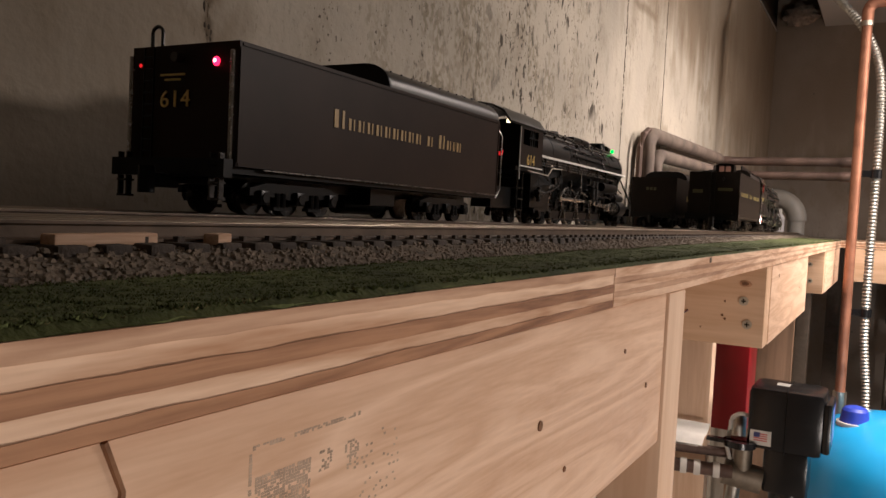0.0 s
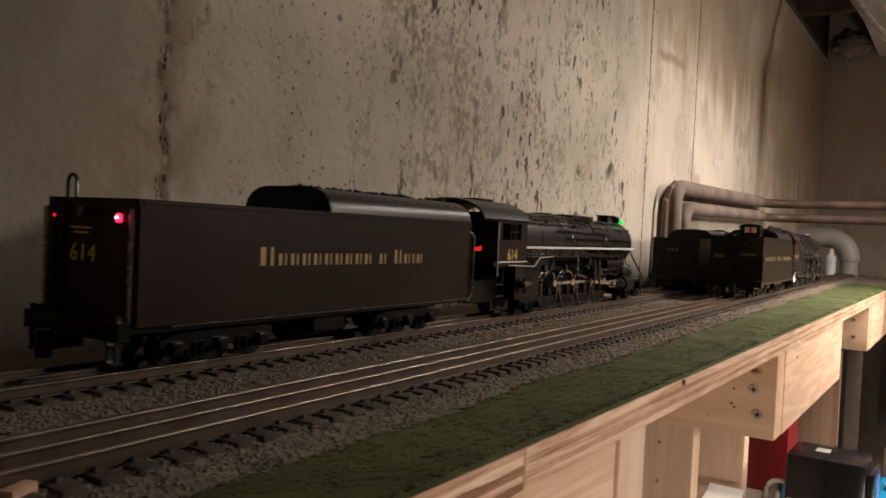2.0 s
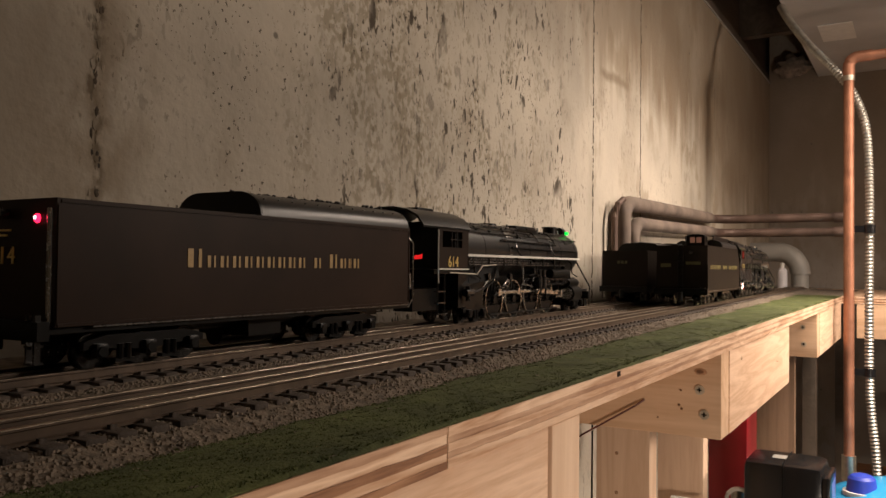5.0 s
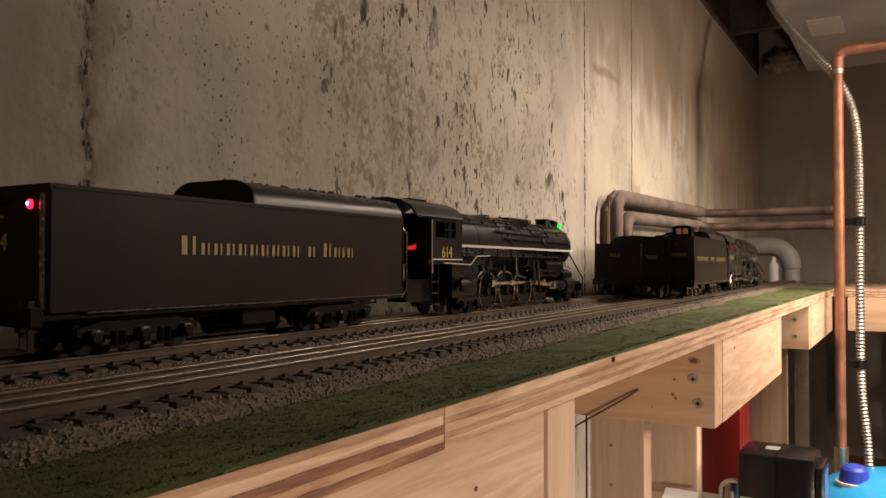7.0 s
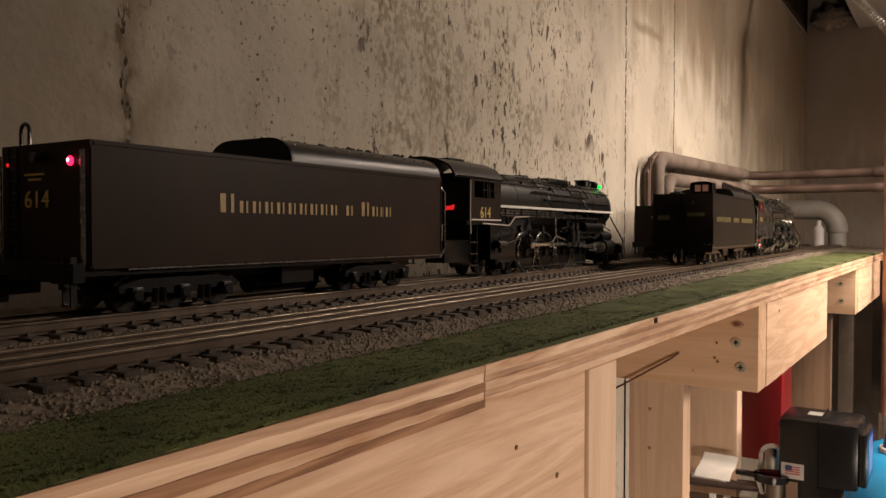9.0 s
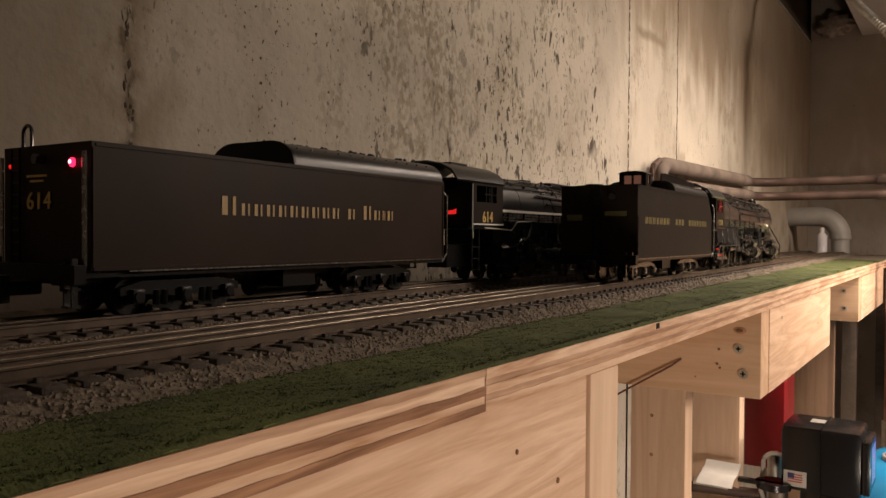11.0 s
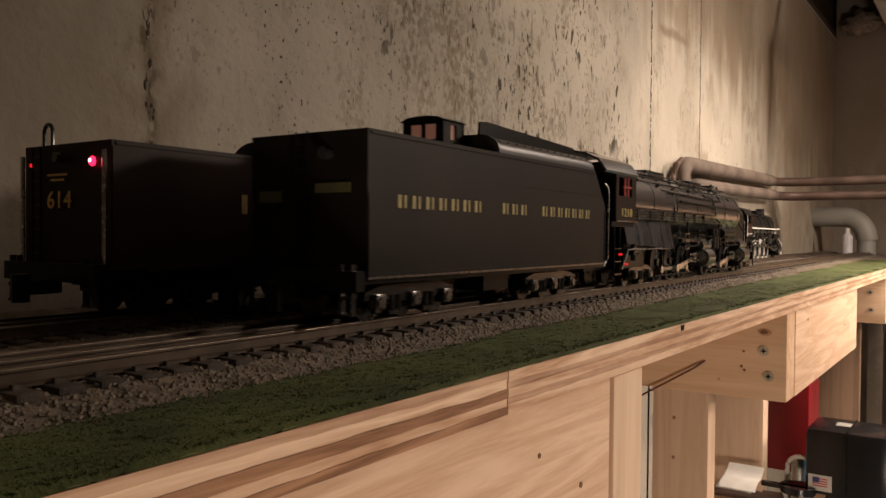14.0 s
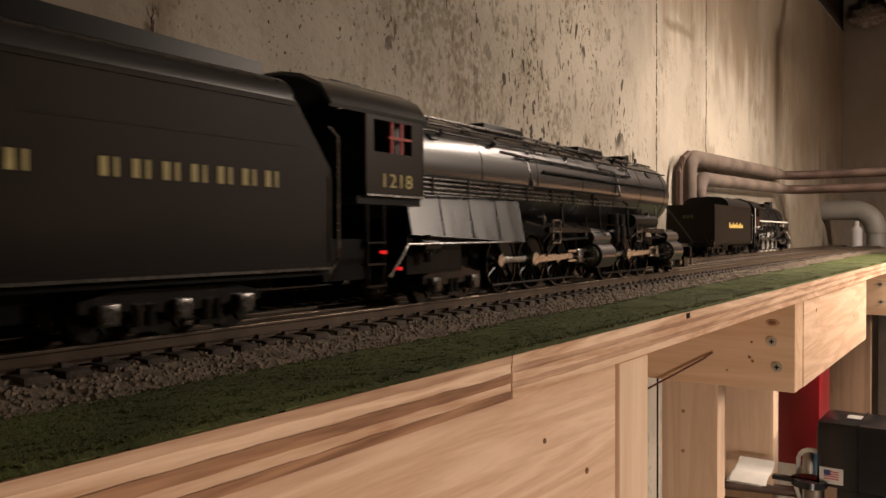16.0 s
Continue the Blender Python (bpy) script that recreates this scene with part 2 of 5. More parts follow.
BLACK = material("flat_black", (0.005, 0.0048, 0.0046), 0.32, 0, 0.3, 60, 0.0, 500, gloss_vary=0.05, specular=0.20)
FIREBOX = material("satin_firebox_black", (0.008, 0.008, 0.008), 0.30, 0, 0.2, 26, 0.10, 60, gloss_vary=0.14, specular=0.75, coat=0.0, stretch=(1, 1, 0.15))
ENGINEPAINT = material("satin_engine_black", (0.0060, 0.0058, 0.0058), 0.34, 0, 0.2, 30, 0.0, 500, gloss_vary=0.04, specular=0.42)
COAL = material("coal", (0.012, 0.012, 0.012), 0.5, 0, 0.4, 300, 0.9, 500)
STEEL = material("rod_steel", (0.56, 0.545, 0.52), 0.25, 1.0, 0.15, 80, 0.05, 500)
DARKSTEEL = material("dark_steel", (0.055, 0.052, 0.050), 0.24, 0.7, 0.3, 80, 0.0, 500)
PIPESTEEL = material("pipe_steel", (0.16, 0.15, 0.14), 0.28, 0.9, 0.2, 80, 0.0, 500)
WHITE = material("white_lining", (0.75, 0.73, 0.68), 0.4, 0, 0.08, 60, 0.02, 500)
# yellow lettering darkened in its colour for the unlit tender rears
OLIVE = material("shaded_rear_lettering", (0.085, 0.080, 0.028), 0.5, 0, 0.2, 200, 0.0, 500)
DULLGOLD = material("dull_yellow_lettering", (0.26, 0.21, 0.078), 0.5, 0, 0.15, 200, 0.0, 500)
NUMBERGOLD = material("dull_gold_number", (0.36, 0.29, 0.10), 0.5, 0, 0.15, 200, 0.0, 500)
GOLD = material("gold_lettering", (0.78, 0.55, 0.16), 0.45, 0, 0.15, 200, 0.02, 500)
NAMEGOLD = material("worn_gold_lettering", (0.44, 0.285, 0.10), 0.45, 0, 0.15, 200, 0.02, 500)
CABPAINT = material("cab_brown", (0.019, 0.0125, 0.0095), 0.36, 0, 0.2, 40, 0.0, 500, specular=0.15)
REDLIGHT = material("red_lamp", (0.6, 0.02, 0.03), 0.3, emit=(1.0, 0.010, 0.045), strength=5.0)
REDCORE = material("lamp_core", (1.0, 0.6, 0.6), 0.3, emit=(1.0, 0.55, 0.60), strength=5.0)
REDDIM = material("red_glow", (0.4, 0.02, 0.02), 0.4, emit=(1.0, 0.02, 0.02), strength=0.7)
REDSASH = material("red_sash_paint", (0.30, 0.03, 0.02), 0.5, 0, 0.2, 60, 0.0, 300)
GREENLIGHT = material("green_lamp", (0.02, 0.5, 0.05), 0.3, emit=(0.01, 1.0, 0.05), strength=2.2)
AMBER = material("cab_lamp", (0.8, 0.6, 0.3), 0.4, emit=(1.0, 0.70, 0.36), strength=3.0)
WINDOWGLOW = material("lit_window", (0.4, 0.25, 0.15), 0.4, emit=(1.0, 0.40, 0.25), strength=0.10)
COPPER = material("copper", (0.36, 0.165, 0.10), 0.5, 0.6, 0.3, 25, 0.06, 200)
OLDCOPPER = material("tarnished_copper", (0.125, 0.082, 0.066), 0.55, 0.45, 0.4, 18, 0.15, 160)
LAG = material("pipe_lagging", (0.145, 0.110, 0.088), 0.8, 0, 0.35, 20, 0.3, 160)
SOLDER = material("solder", (0.55, 0.50, 0.42), 0.4, 1.0, 0.2, 60, 0.1, 300)
GALV = material("galvanised", (0.42, 0.40, 0.36), 0.48, 0.9, 0.2, 60, 0.05, 400)
PVC = material("grey_pvc", (0.30, 0.285, 0.26), 0.5, 0, 0.15, 12, 0.05, 200)
BOTTLE = material("frosted_plastic", (0.62, 0.60, 0.62), 0.35, 0, 0.1, 30, 0.02, 200)
BLUE = material("blue_tank_paint", (0.035, 0.34, 0.70), 0.22, 0, 0.08, 8, 0.0, 200, gloss_vary=0.03)
DEEPBLUE = material("blue_cap_plastic", (0.03, 0.06, 0.45), 0.4, 0, 0.12, 20, 0.03, 300)
PLASTIC = material("black_plastic", (0.009, 0.009, 0.010), 0.24, 0, 0.2, 60, 0.05, 700, specular=0.45)
LABELBLUE = material("blue_label", (0.12, 0.14, 0.42), 0.3, 0, 0.2, 40, 0.0, 300)
LABEL = material("paper_label", (0.68, 0.66, 0.62), 0.6, 0, 0.08, 40, 0.03, 300)
FLAGRED = material("label_red", (0.50, 0.06, 0.05), 0.6, 0, 0.1, 40, 0.0, 300)
FLAGBLUE = material("label_navy", (0.05, 0.06, 0.20), 0.6, 0, 0.1, 40, 0.0, 300)
RED = material("red_enamel", (0.25, 0.008, 0.013), 0.35, 0, 0.15, 10, 0.04, 300)
BRASS = material("brass", (0.27, 0.235, 0.19), 0.55, 1.0, 0.25, 40, 0.1, 300)
WIRE = material("wire_insulation", (0.10, 0.03, 0.02), 0.5, 0, 0.2, 60, 0.0, 300)
WIREWHITE = material("white_wire", (0.6, 0.57, 0.52), 0.5, 0, 0.1, 60, 0.0, 300)
ZINC = material("zinc_screw", (0.50, 0.44, 0.34), 0.45, 0.4, 0.2, 80, 0.0, 400)
STAMP = material("ink_stamp", (0.40, 0.30, 0.22), 0.8, 0, 0.4, 120, 0.0, 400)
BATT = material("insulation_batt", (0.22, 0.175, 0.14), 0.95, 0, 0.4, 60, 0.6, 300)
STAINED = material("knot_stain", (0.40, 0.22, 0.12), 0.6, 0, 0.4, 200, 0.1, 400)
KNOT = material("pine_knot", (0.17, 0.08, 0.035), 0.7, 0, 0.4, 200, 0.2, 400)


# ---- building tools ----
def box(bm, x0, x1, y0, y1, z0, z1, bevel=0.0):
    m = Matrix.LocRotScale(((x0 + x1) / 2, (y0 + y1) / 2, (z0 + z1) / 2), None, (x1 - x0, y1 - y0, z1 - z0))
    made = bmesh.ops.create_cube(bm, size=1.0, matrix=m)["verts"]
    if bevel:
        edges = list({e for v in made for e in v.link_edges})
        bmesh.ops.bevel(bm, geom=edges, offset=bevel, segments=2, affect="EDGES", profile=0.6)
    return bm


def rod(bm, a, b, r, seg=10, r2=None):
    a, b = Vector(a), Vector(b)
    d = b - a
    m = Matrix.Translation((a + b) / 2) @ d.to_track_quat("Z", "Y").to_matrix().to_4x4()
    bmesh.ops.create_cone(bm, cap_ends=True, segments=seg, radius1=r, radius2=r if r2 is None else r2, depth=d.length, matrix=m)
    return bm


def prism(bm, profile, y0, y1):
    """A solid with the (x, z) outline, from y0 to y1."""
    n = len(profile)
    a = [bm.verts.new((x, y0, z)) for x, z in profile]
    b = [bm.verts.new((x, y1, z)) for x, z in profile]
    for i in range(n):
        bm.faces.new((a[i], a[(i + 1) % n], b[(i + 1) % n], b[i]))
    bm.faces.new(a[::-1])
    bm.faces.new(b)
    return bm


def prism_x(bm, profile, x0, x1):
    """A solid with the (y, z) outline, from x0 to x1."""
    n = len(profile)
    a = [bm.verts.new((x0, y, z)) for y, z in profile]
    b = [bm.verts.new((x1, y, z)) for y, z in profile]
    for i in range(n):
        bm.faces.new((a[i], a[(i + 1) % n], b[(i + 1) % n], b[i]))
    bm.faces.new(a[::-1])
    bm.faces.new(b)
    return bm


def tube(bm, pts, r, seg=8):
    """A bent bar or pipe through the points."""
    pts = [Vector(p) for p in pts]
    rings = []
    for i, p in enumerate(pts):
        d = (pts[min(i + 1, len(pts) - 1)] - pts[max(i - 1, 0)]).normalized()
        side = d.cross(Vector((0.31, 0.17, 0.93))).normalized()
        up = side.cross(d)
        rad = r(i / (len(pts) - 1)) if callable(r) else r
        rings.append([bm.verts.new(p + rad * (math.cos(2 * math.pi * k / seg) * side + math.sin(2 * math.pi * k / seg) * up)) for k in range(seg)])
    for a, b in zip(rings, rings[1:]):
        for k in range(seg):
            bm.faces.new((a[k], a[(k + 1) % seg], b[(k + 1) % seg], b[k]))
    bm.faces.new(rings[0][::-1])
    bm.faces.new(rings[-1])
    return bm


def arc(c, r, a0, a1, n, u, v):
    c, u, v = Vector(c), Vector(u), Vector(v)
    return [c + r * (math.cos(radians(a0 + (a1 - a0) * i / n)) * u + math.sin(radians(a0 + (a1 - a0) * i / n)) * v) for i in range(n + 1)]


def mesh_of(name, bm, mat, smooth=True):
    bmesh.ops.recalc_face_normals(bm, faces=bm.faces)
    me = bpy.data.meshes.new(name)
    if smooth:
        for f in bm.faces:
            f.smooth = True
        for e in bm.edges:
            if len(e.link_faces) == 2 and e.calc_face_angle(0) > 0.6:
                e.smooth = False
    bm.to_mesh(me)
    bm.free()
    me.materials.append(mat)
    return me


def part(name, bm, mat, parent, label=""):
    ob = new(name, mesh_of(name, bm, mat) if isinstance(bm, bmesh.types.BMesh) else bm)
    ob.parent = parent
    return tagged(ob, label)


def solid(name, bm, mat, label="", category="", group="", kind=""):
    return tagged(new(name, mesh_of(name, bm, mat)), label, category, group, kind)


def thing(name, label, category, group="", m=None, kind=""):
    ob = new(name)
    ob.empty_display_size = 0.05
    if m is not None:
        ob.matrix_basis = m
    return tagged(ob, label, category, group, kind)


def B():
    return bmesh.new()


def writing(name, text, size, m, mat, parent, label="", depth=0.0003, stretch=1.0, spacing=1.0):
    """Flat raised characters of the built-in font, centred, in the plane of m."""
    cu = bpy.data.curves.new(name, "FONT")
    cu.body, cu.size, cu.extrude, cu.align_x, cu.space_character = text, size, depth, "CENTER", spacing
    tmp = bpy.data.objects.new(name + "_tmp", cu)
    scene.collection.objects.link(tmp)
    me = bpy.data.meshes.new_from_object(tmp.evaluated_get(bpy.context.evaluated_depsgraph_get()))
    bpy.data.objects.remove(tmp)
    me.transform(m @ Matrix.Diagonal((stretch, 1, 1, 1)))
    me.materials.clear()
    me.materials.append(mat)
    ob = new(name, me)
    ob.parent = parent
    return tagged(ob, label)


def name_shapes(root, mat, label, x, y, z, widths, heights, pitch):
    """A row of plain upright bars on a side panel, a broad and a slim one for each character; a negative width leaves a gap."""
    for w, h in zip(widths, heights):
        if w > 0:
            for a, b in ((0.04, 0.36), (0.66, 0.84)):
                part("letter_block", box(B(), x, x + 0.0003, y + w * a, y + w * b, z, z + h), mat, root, label)
        y += abs(w) + pitch


# ---- the room ----
WALL_X, FAR_Y, CEIL_Z, DECK, EDGE = -0.425, 3.40, 2.055, 1.234, -0.0945
RAILZ, SLOPE = 1.2495, 0.028
YAW = math.degrees(math.atan(SLOPE))


def track_x(base, y0, y):
    return base - SLOPE * (y - y0)


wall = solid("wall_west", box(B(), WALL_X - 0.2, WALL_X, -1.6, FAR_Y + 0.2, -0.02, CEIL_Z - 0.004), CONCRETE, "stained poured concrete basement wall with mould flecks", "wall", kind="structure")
random.seed(5)
for y, w, mat in ((1.432, 0.0031, SEAM), (1.715, 0.0028, SEAM), (2.42, 0.0016, CONCRETE)):
    bm = B()
    z = 1.21
    while z < CEIL_Z - 0.02:
        h = random.uniform(0.004, 0.020)
        q = w * random.uniform(0.35, 1.0)
        yy = y + random.uniform(-0.0006, 0.0006) * (3 if w > 0.0025 else 1)
        prism_x(bm, [(yy - q, z), (yy - q * random.uniform(0.1, 0.6), z + h), (yy + q * random.uniform(0.1, 0.6), z + h), (yy + q, z + h * random.uniform(0, 0.4))], WALL_X - 0.001, WALL_X + 0.0006)
        z += h + random.choice((-0.003, -0.002, -0.001, 0.003))
    tagged(part("form_seam", bm, mat, wall), kind="stuff")
random.seed(21)
for mat, n, q in ((SEAM, 60, 0.0026), (CONCRETE, 130, 0.0032)):
    bm = B()
    for _ in range(n):
        c = Vector((WALL_X, 0.428 + random.gauss(0, 0.0026), random.uniform(1.24, CEIL_Z - 0.02)))
        k = q * random.uniform(0.3, 1.0)
        made = bmesh.ops.create_icosphere(bm, subdivisions=1, radius=k, matrix=Matrix.Translation(c) @ Matrix.Diagonal((0.35, 0.8, random.uniform(0.8, 2.2), 1)))["verts"]
        for v in made:
            v.co += Vector((0, random.uniform(-0.3, 0.3) * k, random.uniform(-0.4, 0.4) * k))
    tagged(part("joint_crumb", bm, mat, wall), kind="stuff")
solid("wall_far", box(B(), WALL_X, 3.2, FAR_Y, FAR_Y + 0.2, -0.02, CEIL_Z + 0.3), GREYWALL, "grey concrete end wall", "wall", kind="structure")
solid("wall_east", box(B(), 3.0, 3.2, -1.8, FAR_Y, -0.02, CEIL_Z + 0.1), CONCRETE, "plain concrete wall", "wall", kind="structure")
solid("wall_south", box(B(), WALL_X, 3.0, -1.8, -1.6, -0.02, CEIL_Z + 0.3), CONCRETE, "plain concrete wall", "wall", kind="structure")
solid("floor", box(B(), WALL_X, 3.0, -1.6, FAR_Y, -0.1, 0.0), FLOOR, "bare concrete floor", "floor", kind="structure")
# the boards stop short of the wall, where the floor above is open to its joists
BAY_X = -0.248
solid("ceiling", box(B(), BAY_X, 3.0, -1.6, FAR_Y, CEIL_Z, CEIL_Z + 0.02), CEILING, "grey boarded basement ceiling", "ceiling", kind="structure")
solid("subfloor", box(B(), WALL_X - 0.2, BAY_X + 0.06, -1.8, FAR_Y + 0.2, CEIL_Z + 0.25, CEIL_Z + 0.28), OLDWOOD, "dark underside of the floor above", "ceiling", kind="structure")
solid("rim_joist", box(B(), WALL_X - 0.06, WALL_X - 0.02, -1.8, FAR_Y + 0.2, CEIL_Z + 0.034, CEIL_Z + 0.25), OLDWOOD, "dark brown rim joist on top of the wall", "beam", kind="structure")
solid("edge_joist", box(B(), BAY_X + 0.002, BAY_X + 0.04, -1.6, FAR_Y, CEIL_Z + 0.021, CEIL_Z + 0.249), OLDWOOD, "dark brown floor joist beside the wall", "beam", kind="structure")
sill = solid("sill_beam", box(B(), WALL_X - 0.14, WALL_X - 0.004, -1.6, FAR_Y, CEIL_Z - 0.003, CEIL_Z + 0.033, 0.002), OLDWOOD, "brown timber sill on top of the wall", "beam", kind="structure")
# pale strip added for the light that the sill edge catches
part("lit_sill_edge", box(B(), WALL_X - 0.0035, WALL_X + 0.004, -1.6, FAR_Y - 0.002, CEIL_Z - 0.0085, CEIL_Z - 0.0035), PVC, sill, "pale strip painted for the lit sill edge")
for y in (2.02, 2.88):
    solid("blocking", box(B(), WALL_X - 0.018, BAY_X, y, y + 0.038, CEIL_Z + 0.045, CEIL_Z + 0.248), OLDWOOD, "dark wooden blocking between the joists", "blocking", "joist blocking")
bm = B()
bmesh.ops.create_icosphere(bm, subdivisions=4, radius=1.0)
for v in bm.verts:
    k = 1 + 0.45 * noise.noise(v.co * 2.3) + 0.2 * noise.noise(v.co * 6)
    v.co = Vector((-0.332, FAR_Y - 0.055, CEIL_Z + 0.035)) + Vector((v.co.x * 0.06 * k, v.co.y * 0.04, v.co.z * 0.042 * k))
solid("insulation_tuft", bm, BATT, "crumpled brownish insulation stuffed above the end wall", "insulation")

# ---- the shelf ----
T = 0.0183
shelf = thing("train_shelf", "raw plywood shelf on pine framing carrying the model railway", "shelf")
LAYERS = (0.0, 0.0048, 0.0075, 0.0112, 0.0142, 0.0183)
NEAR_LAYERS = (0.0, 0.0034, 0.0076, 0.0116, 0.0152, 0.0183)


def ply_line(k, y):
    """The wavering glue line under layer k, at a place along the shelf."""
    layers = NEAR_LAYERS if y < 0.376 else LAYERS
    if k in (0, 5):
        return DECK - layers[k]
    return DECK - layers[k] + 0.0004 * noise.noise((y * 14, k * 3.1, 1)) + 0.00045 * noise.noise((y * 75, k * 5.3, 2))


def ply_sheet(y0, y1, k, x1):
    bm = B()
    n = int((y1 - y0) / 0.006)
    x0 = WALL_X + 0.002
    rings = []
    for i in range(n + 1):
        y = y0 + (y1 - y0) * i / n
        a, b = ply_line(k, y), ply_line(k + 1, y)
        edge = x1 + 0.00025 * noise.noise((y * 60, k * 2.2, 6))
        rings.append([bm.verts.new(p) for p in ((x0, y, b), (edge, y, b), (edge, y, a), (x0, y, a))])
    for p, q in zip(rings, rings[1:]):
        for j in range(4):
            bm.faces.new((p[j], p[(j + 1) % 4], q[(j + 1) % 4], q[j]))
    bm.faces.new(rings[0])
    bm.faces.new(rings[-1])
    return bm


# five plies, alternately long and end grain, with a butt joint
for y0, y1 in ((-0.9, 0.3755), (0.3765, 2.44)):
    for k in range(5):
        bm = ply_sheet(y0, y1, k, EDGE - (0.0003 if k % 2 else 0))
        if y0 < 0:
            mat = (PLY_MID, PLY_LIGHT, PLY_DARK, PLY_LIGHT, PLY_DARK)[k]
        else:
            mat = PLY_MID if k % 2 else PLY_LIGHT
        part("ply", bm, mat, shelf)
for k in range(5):
    z1 = DECK - T * k / 5
    part("ply", box(B(), WALL_X + 0.002, 1.9, 2.441, FAR_Y - 0.002, z1 - T / 5, z1), PLY_DARK if k % 2 else PLY_LIGHT, shelf)
ZB = DECK - T
part("fascia_board", box(B(), -0.135, -0.0975, -0.9, 0.4925, ZB - 0.092, ZB - 0.001, 0.002), PINE, shelf)
part("post", box(B(), -0.135, -0.096, 0.494, 0.536, 0.0, ZB - 0.001, 0.0015), PINE_Z, shelf)
part("joist", box(B(), WALL_X + 0.002, -0.0975, 0.945, 0.983, ZB - 0.093, ZB - 0.001, 0.0015), PINE_X, shelf)
part("fascia_board", box(B(), -0.135, -0.0965, 0.984, 1.447, ZB - 0.093, ZB - 0.001, 0.002), PINE, shelf)
part("joist", box(B(), WALL_X + 0.002, -0.0975, 1.865, 1.903, ZB - 0.093, ZB - 0.001, 0.0015), PINE_X, shelf)
part("fascia_board", box(B(), -0.135, -0.0965, 1.904, 2.438, ZB - 0.093, ZB - 0.001, 0.002), PINE, shelf)
part("joist", box(B(), WALL_X + 0.002, -0.136, 0.2, 0.238, ZB - 0.0915, ZB - 0.001, 0.0015), PINE_X, shelf)
for y, xa, xb in ((1.25, -0.348, -0.264), (1.62, -0.358, -0.270)):
    part("post", box(B(), xa, xb, y, y + 0.038, 0.0, ZB - 0.001, 0.002), PINE_Z, shelf)
part("fascia_board", box(B(), -0.06, 1.9, 2.442, 2.48, ZB - 0.092, ZB - 0.001, 0.002), PINE_X, shelf)


# ---- rolling stock ----
def smooth_profile(pts):
    return pts + [(-x, z) for x, z in reversed(pts)]


def wheel_meshes(r, spokes, width=0.005, tyre_mat=None):
    """Wheel centre with spokes and a balance weight, and its tyre; axle along x, outer face towards +x."""
    c = B()
    rod(c, (-0.001, 0, 0), (width + 0.001, 0, 0), r * 0.20, 12)
    for i in range(spokes):
        a = 2 * math.pi * i / spokes
        d = Vector((0, math.cos(a), math.sin(a)))
        rod(c, Vector((width * 0.5, 0, 0)) + d * r * 0.15, Vector((width * 0.5, 0, 0)) + d * r * 0.95, r * 0.06, 5)
    n = 8
    prism_x(c, [(r * 0.86 * math.cos(radians(200 + 140 * i / n)), r * 0.86 * math.sin(radians(200 + 140 * i / n))) for i in range(n + 1)], width * 0.3, width * 0.85)
    t = B()
    seg = 36
    prof = ((r * 0.94, 0.0), (r * 1.07, 0.0), (r * 1.07, width * 0.25), (r, width * 0.3), (r * 0.985, width), (r * 0.94, width))
    rings = [[t.verts.new((x, q * math.cos(2 * math.pi * k / seg), q * math.sin(2 * math.pi * k / seg))) for q, x in prof] for k in range(seg)]
    for k in range(seg):
        a, b = rings[k], rings[(k + 1) % seg]
        for i in range(len(prof)):
            t.faces.new((a[i], a[(i + 1) % len(prof)], b[(i + 1) % len(prof)], b[i]))
    return mesh_of("wheel", c, BLACK), mesh_of("tyre", t, tyre_mat or STEEL)


def small_wheel(r, width=0.005):
    w = B()
    rod(w, (0, 0, 0), (width * 0.3, 0, 0), r * 1.09, 20)
    rod(w, (width * 0.3, 0, 0), (width, 0, 0), r, 20)
    rod(w, (width, 0, 0), (width + 0.0022, 0, 0), r * 0.45, 12)
    box(w, width, width + 0.001, -r * 0.8, r * 0.8, -r * 0.1, r * 0.1)
    return mesh_of("wheel", w, DARKSTEEL)


GAUGE = 0.0167
SMALL = small_wheel(0.0092)


def wheelset(parent, y, r, mesh, spin, tyre=None):
    for s in (1, -1):
        ob = new("wheel", mesh)
        ob.parent = parent
        ob.matrix_basis = pose(s * (GAUGE - 0.0025), y, r, 0, 0, 0 if s > 0 else 180)
        if tyre:
            part("tyre", tyre, None, ob)
        spin.append((ob, s, y, r))


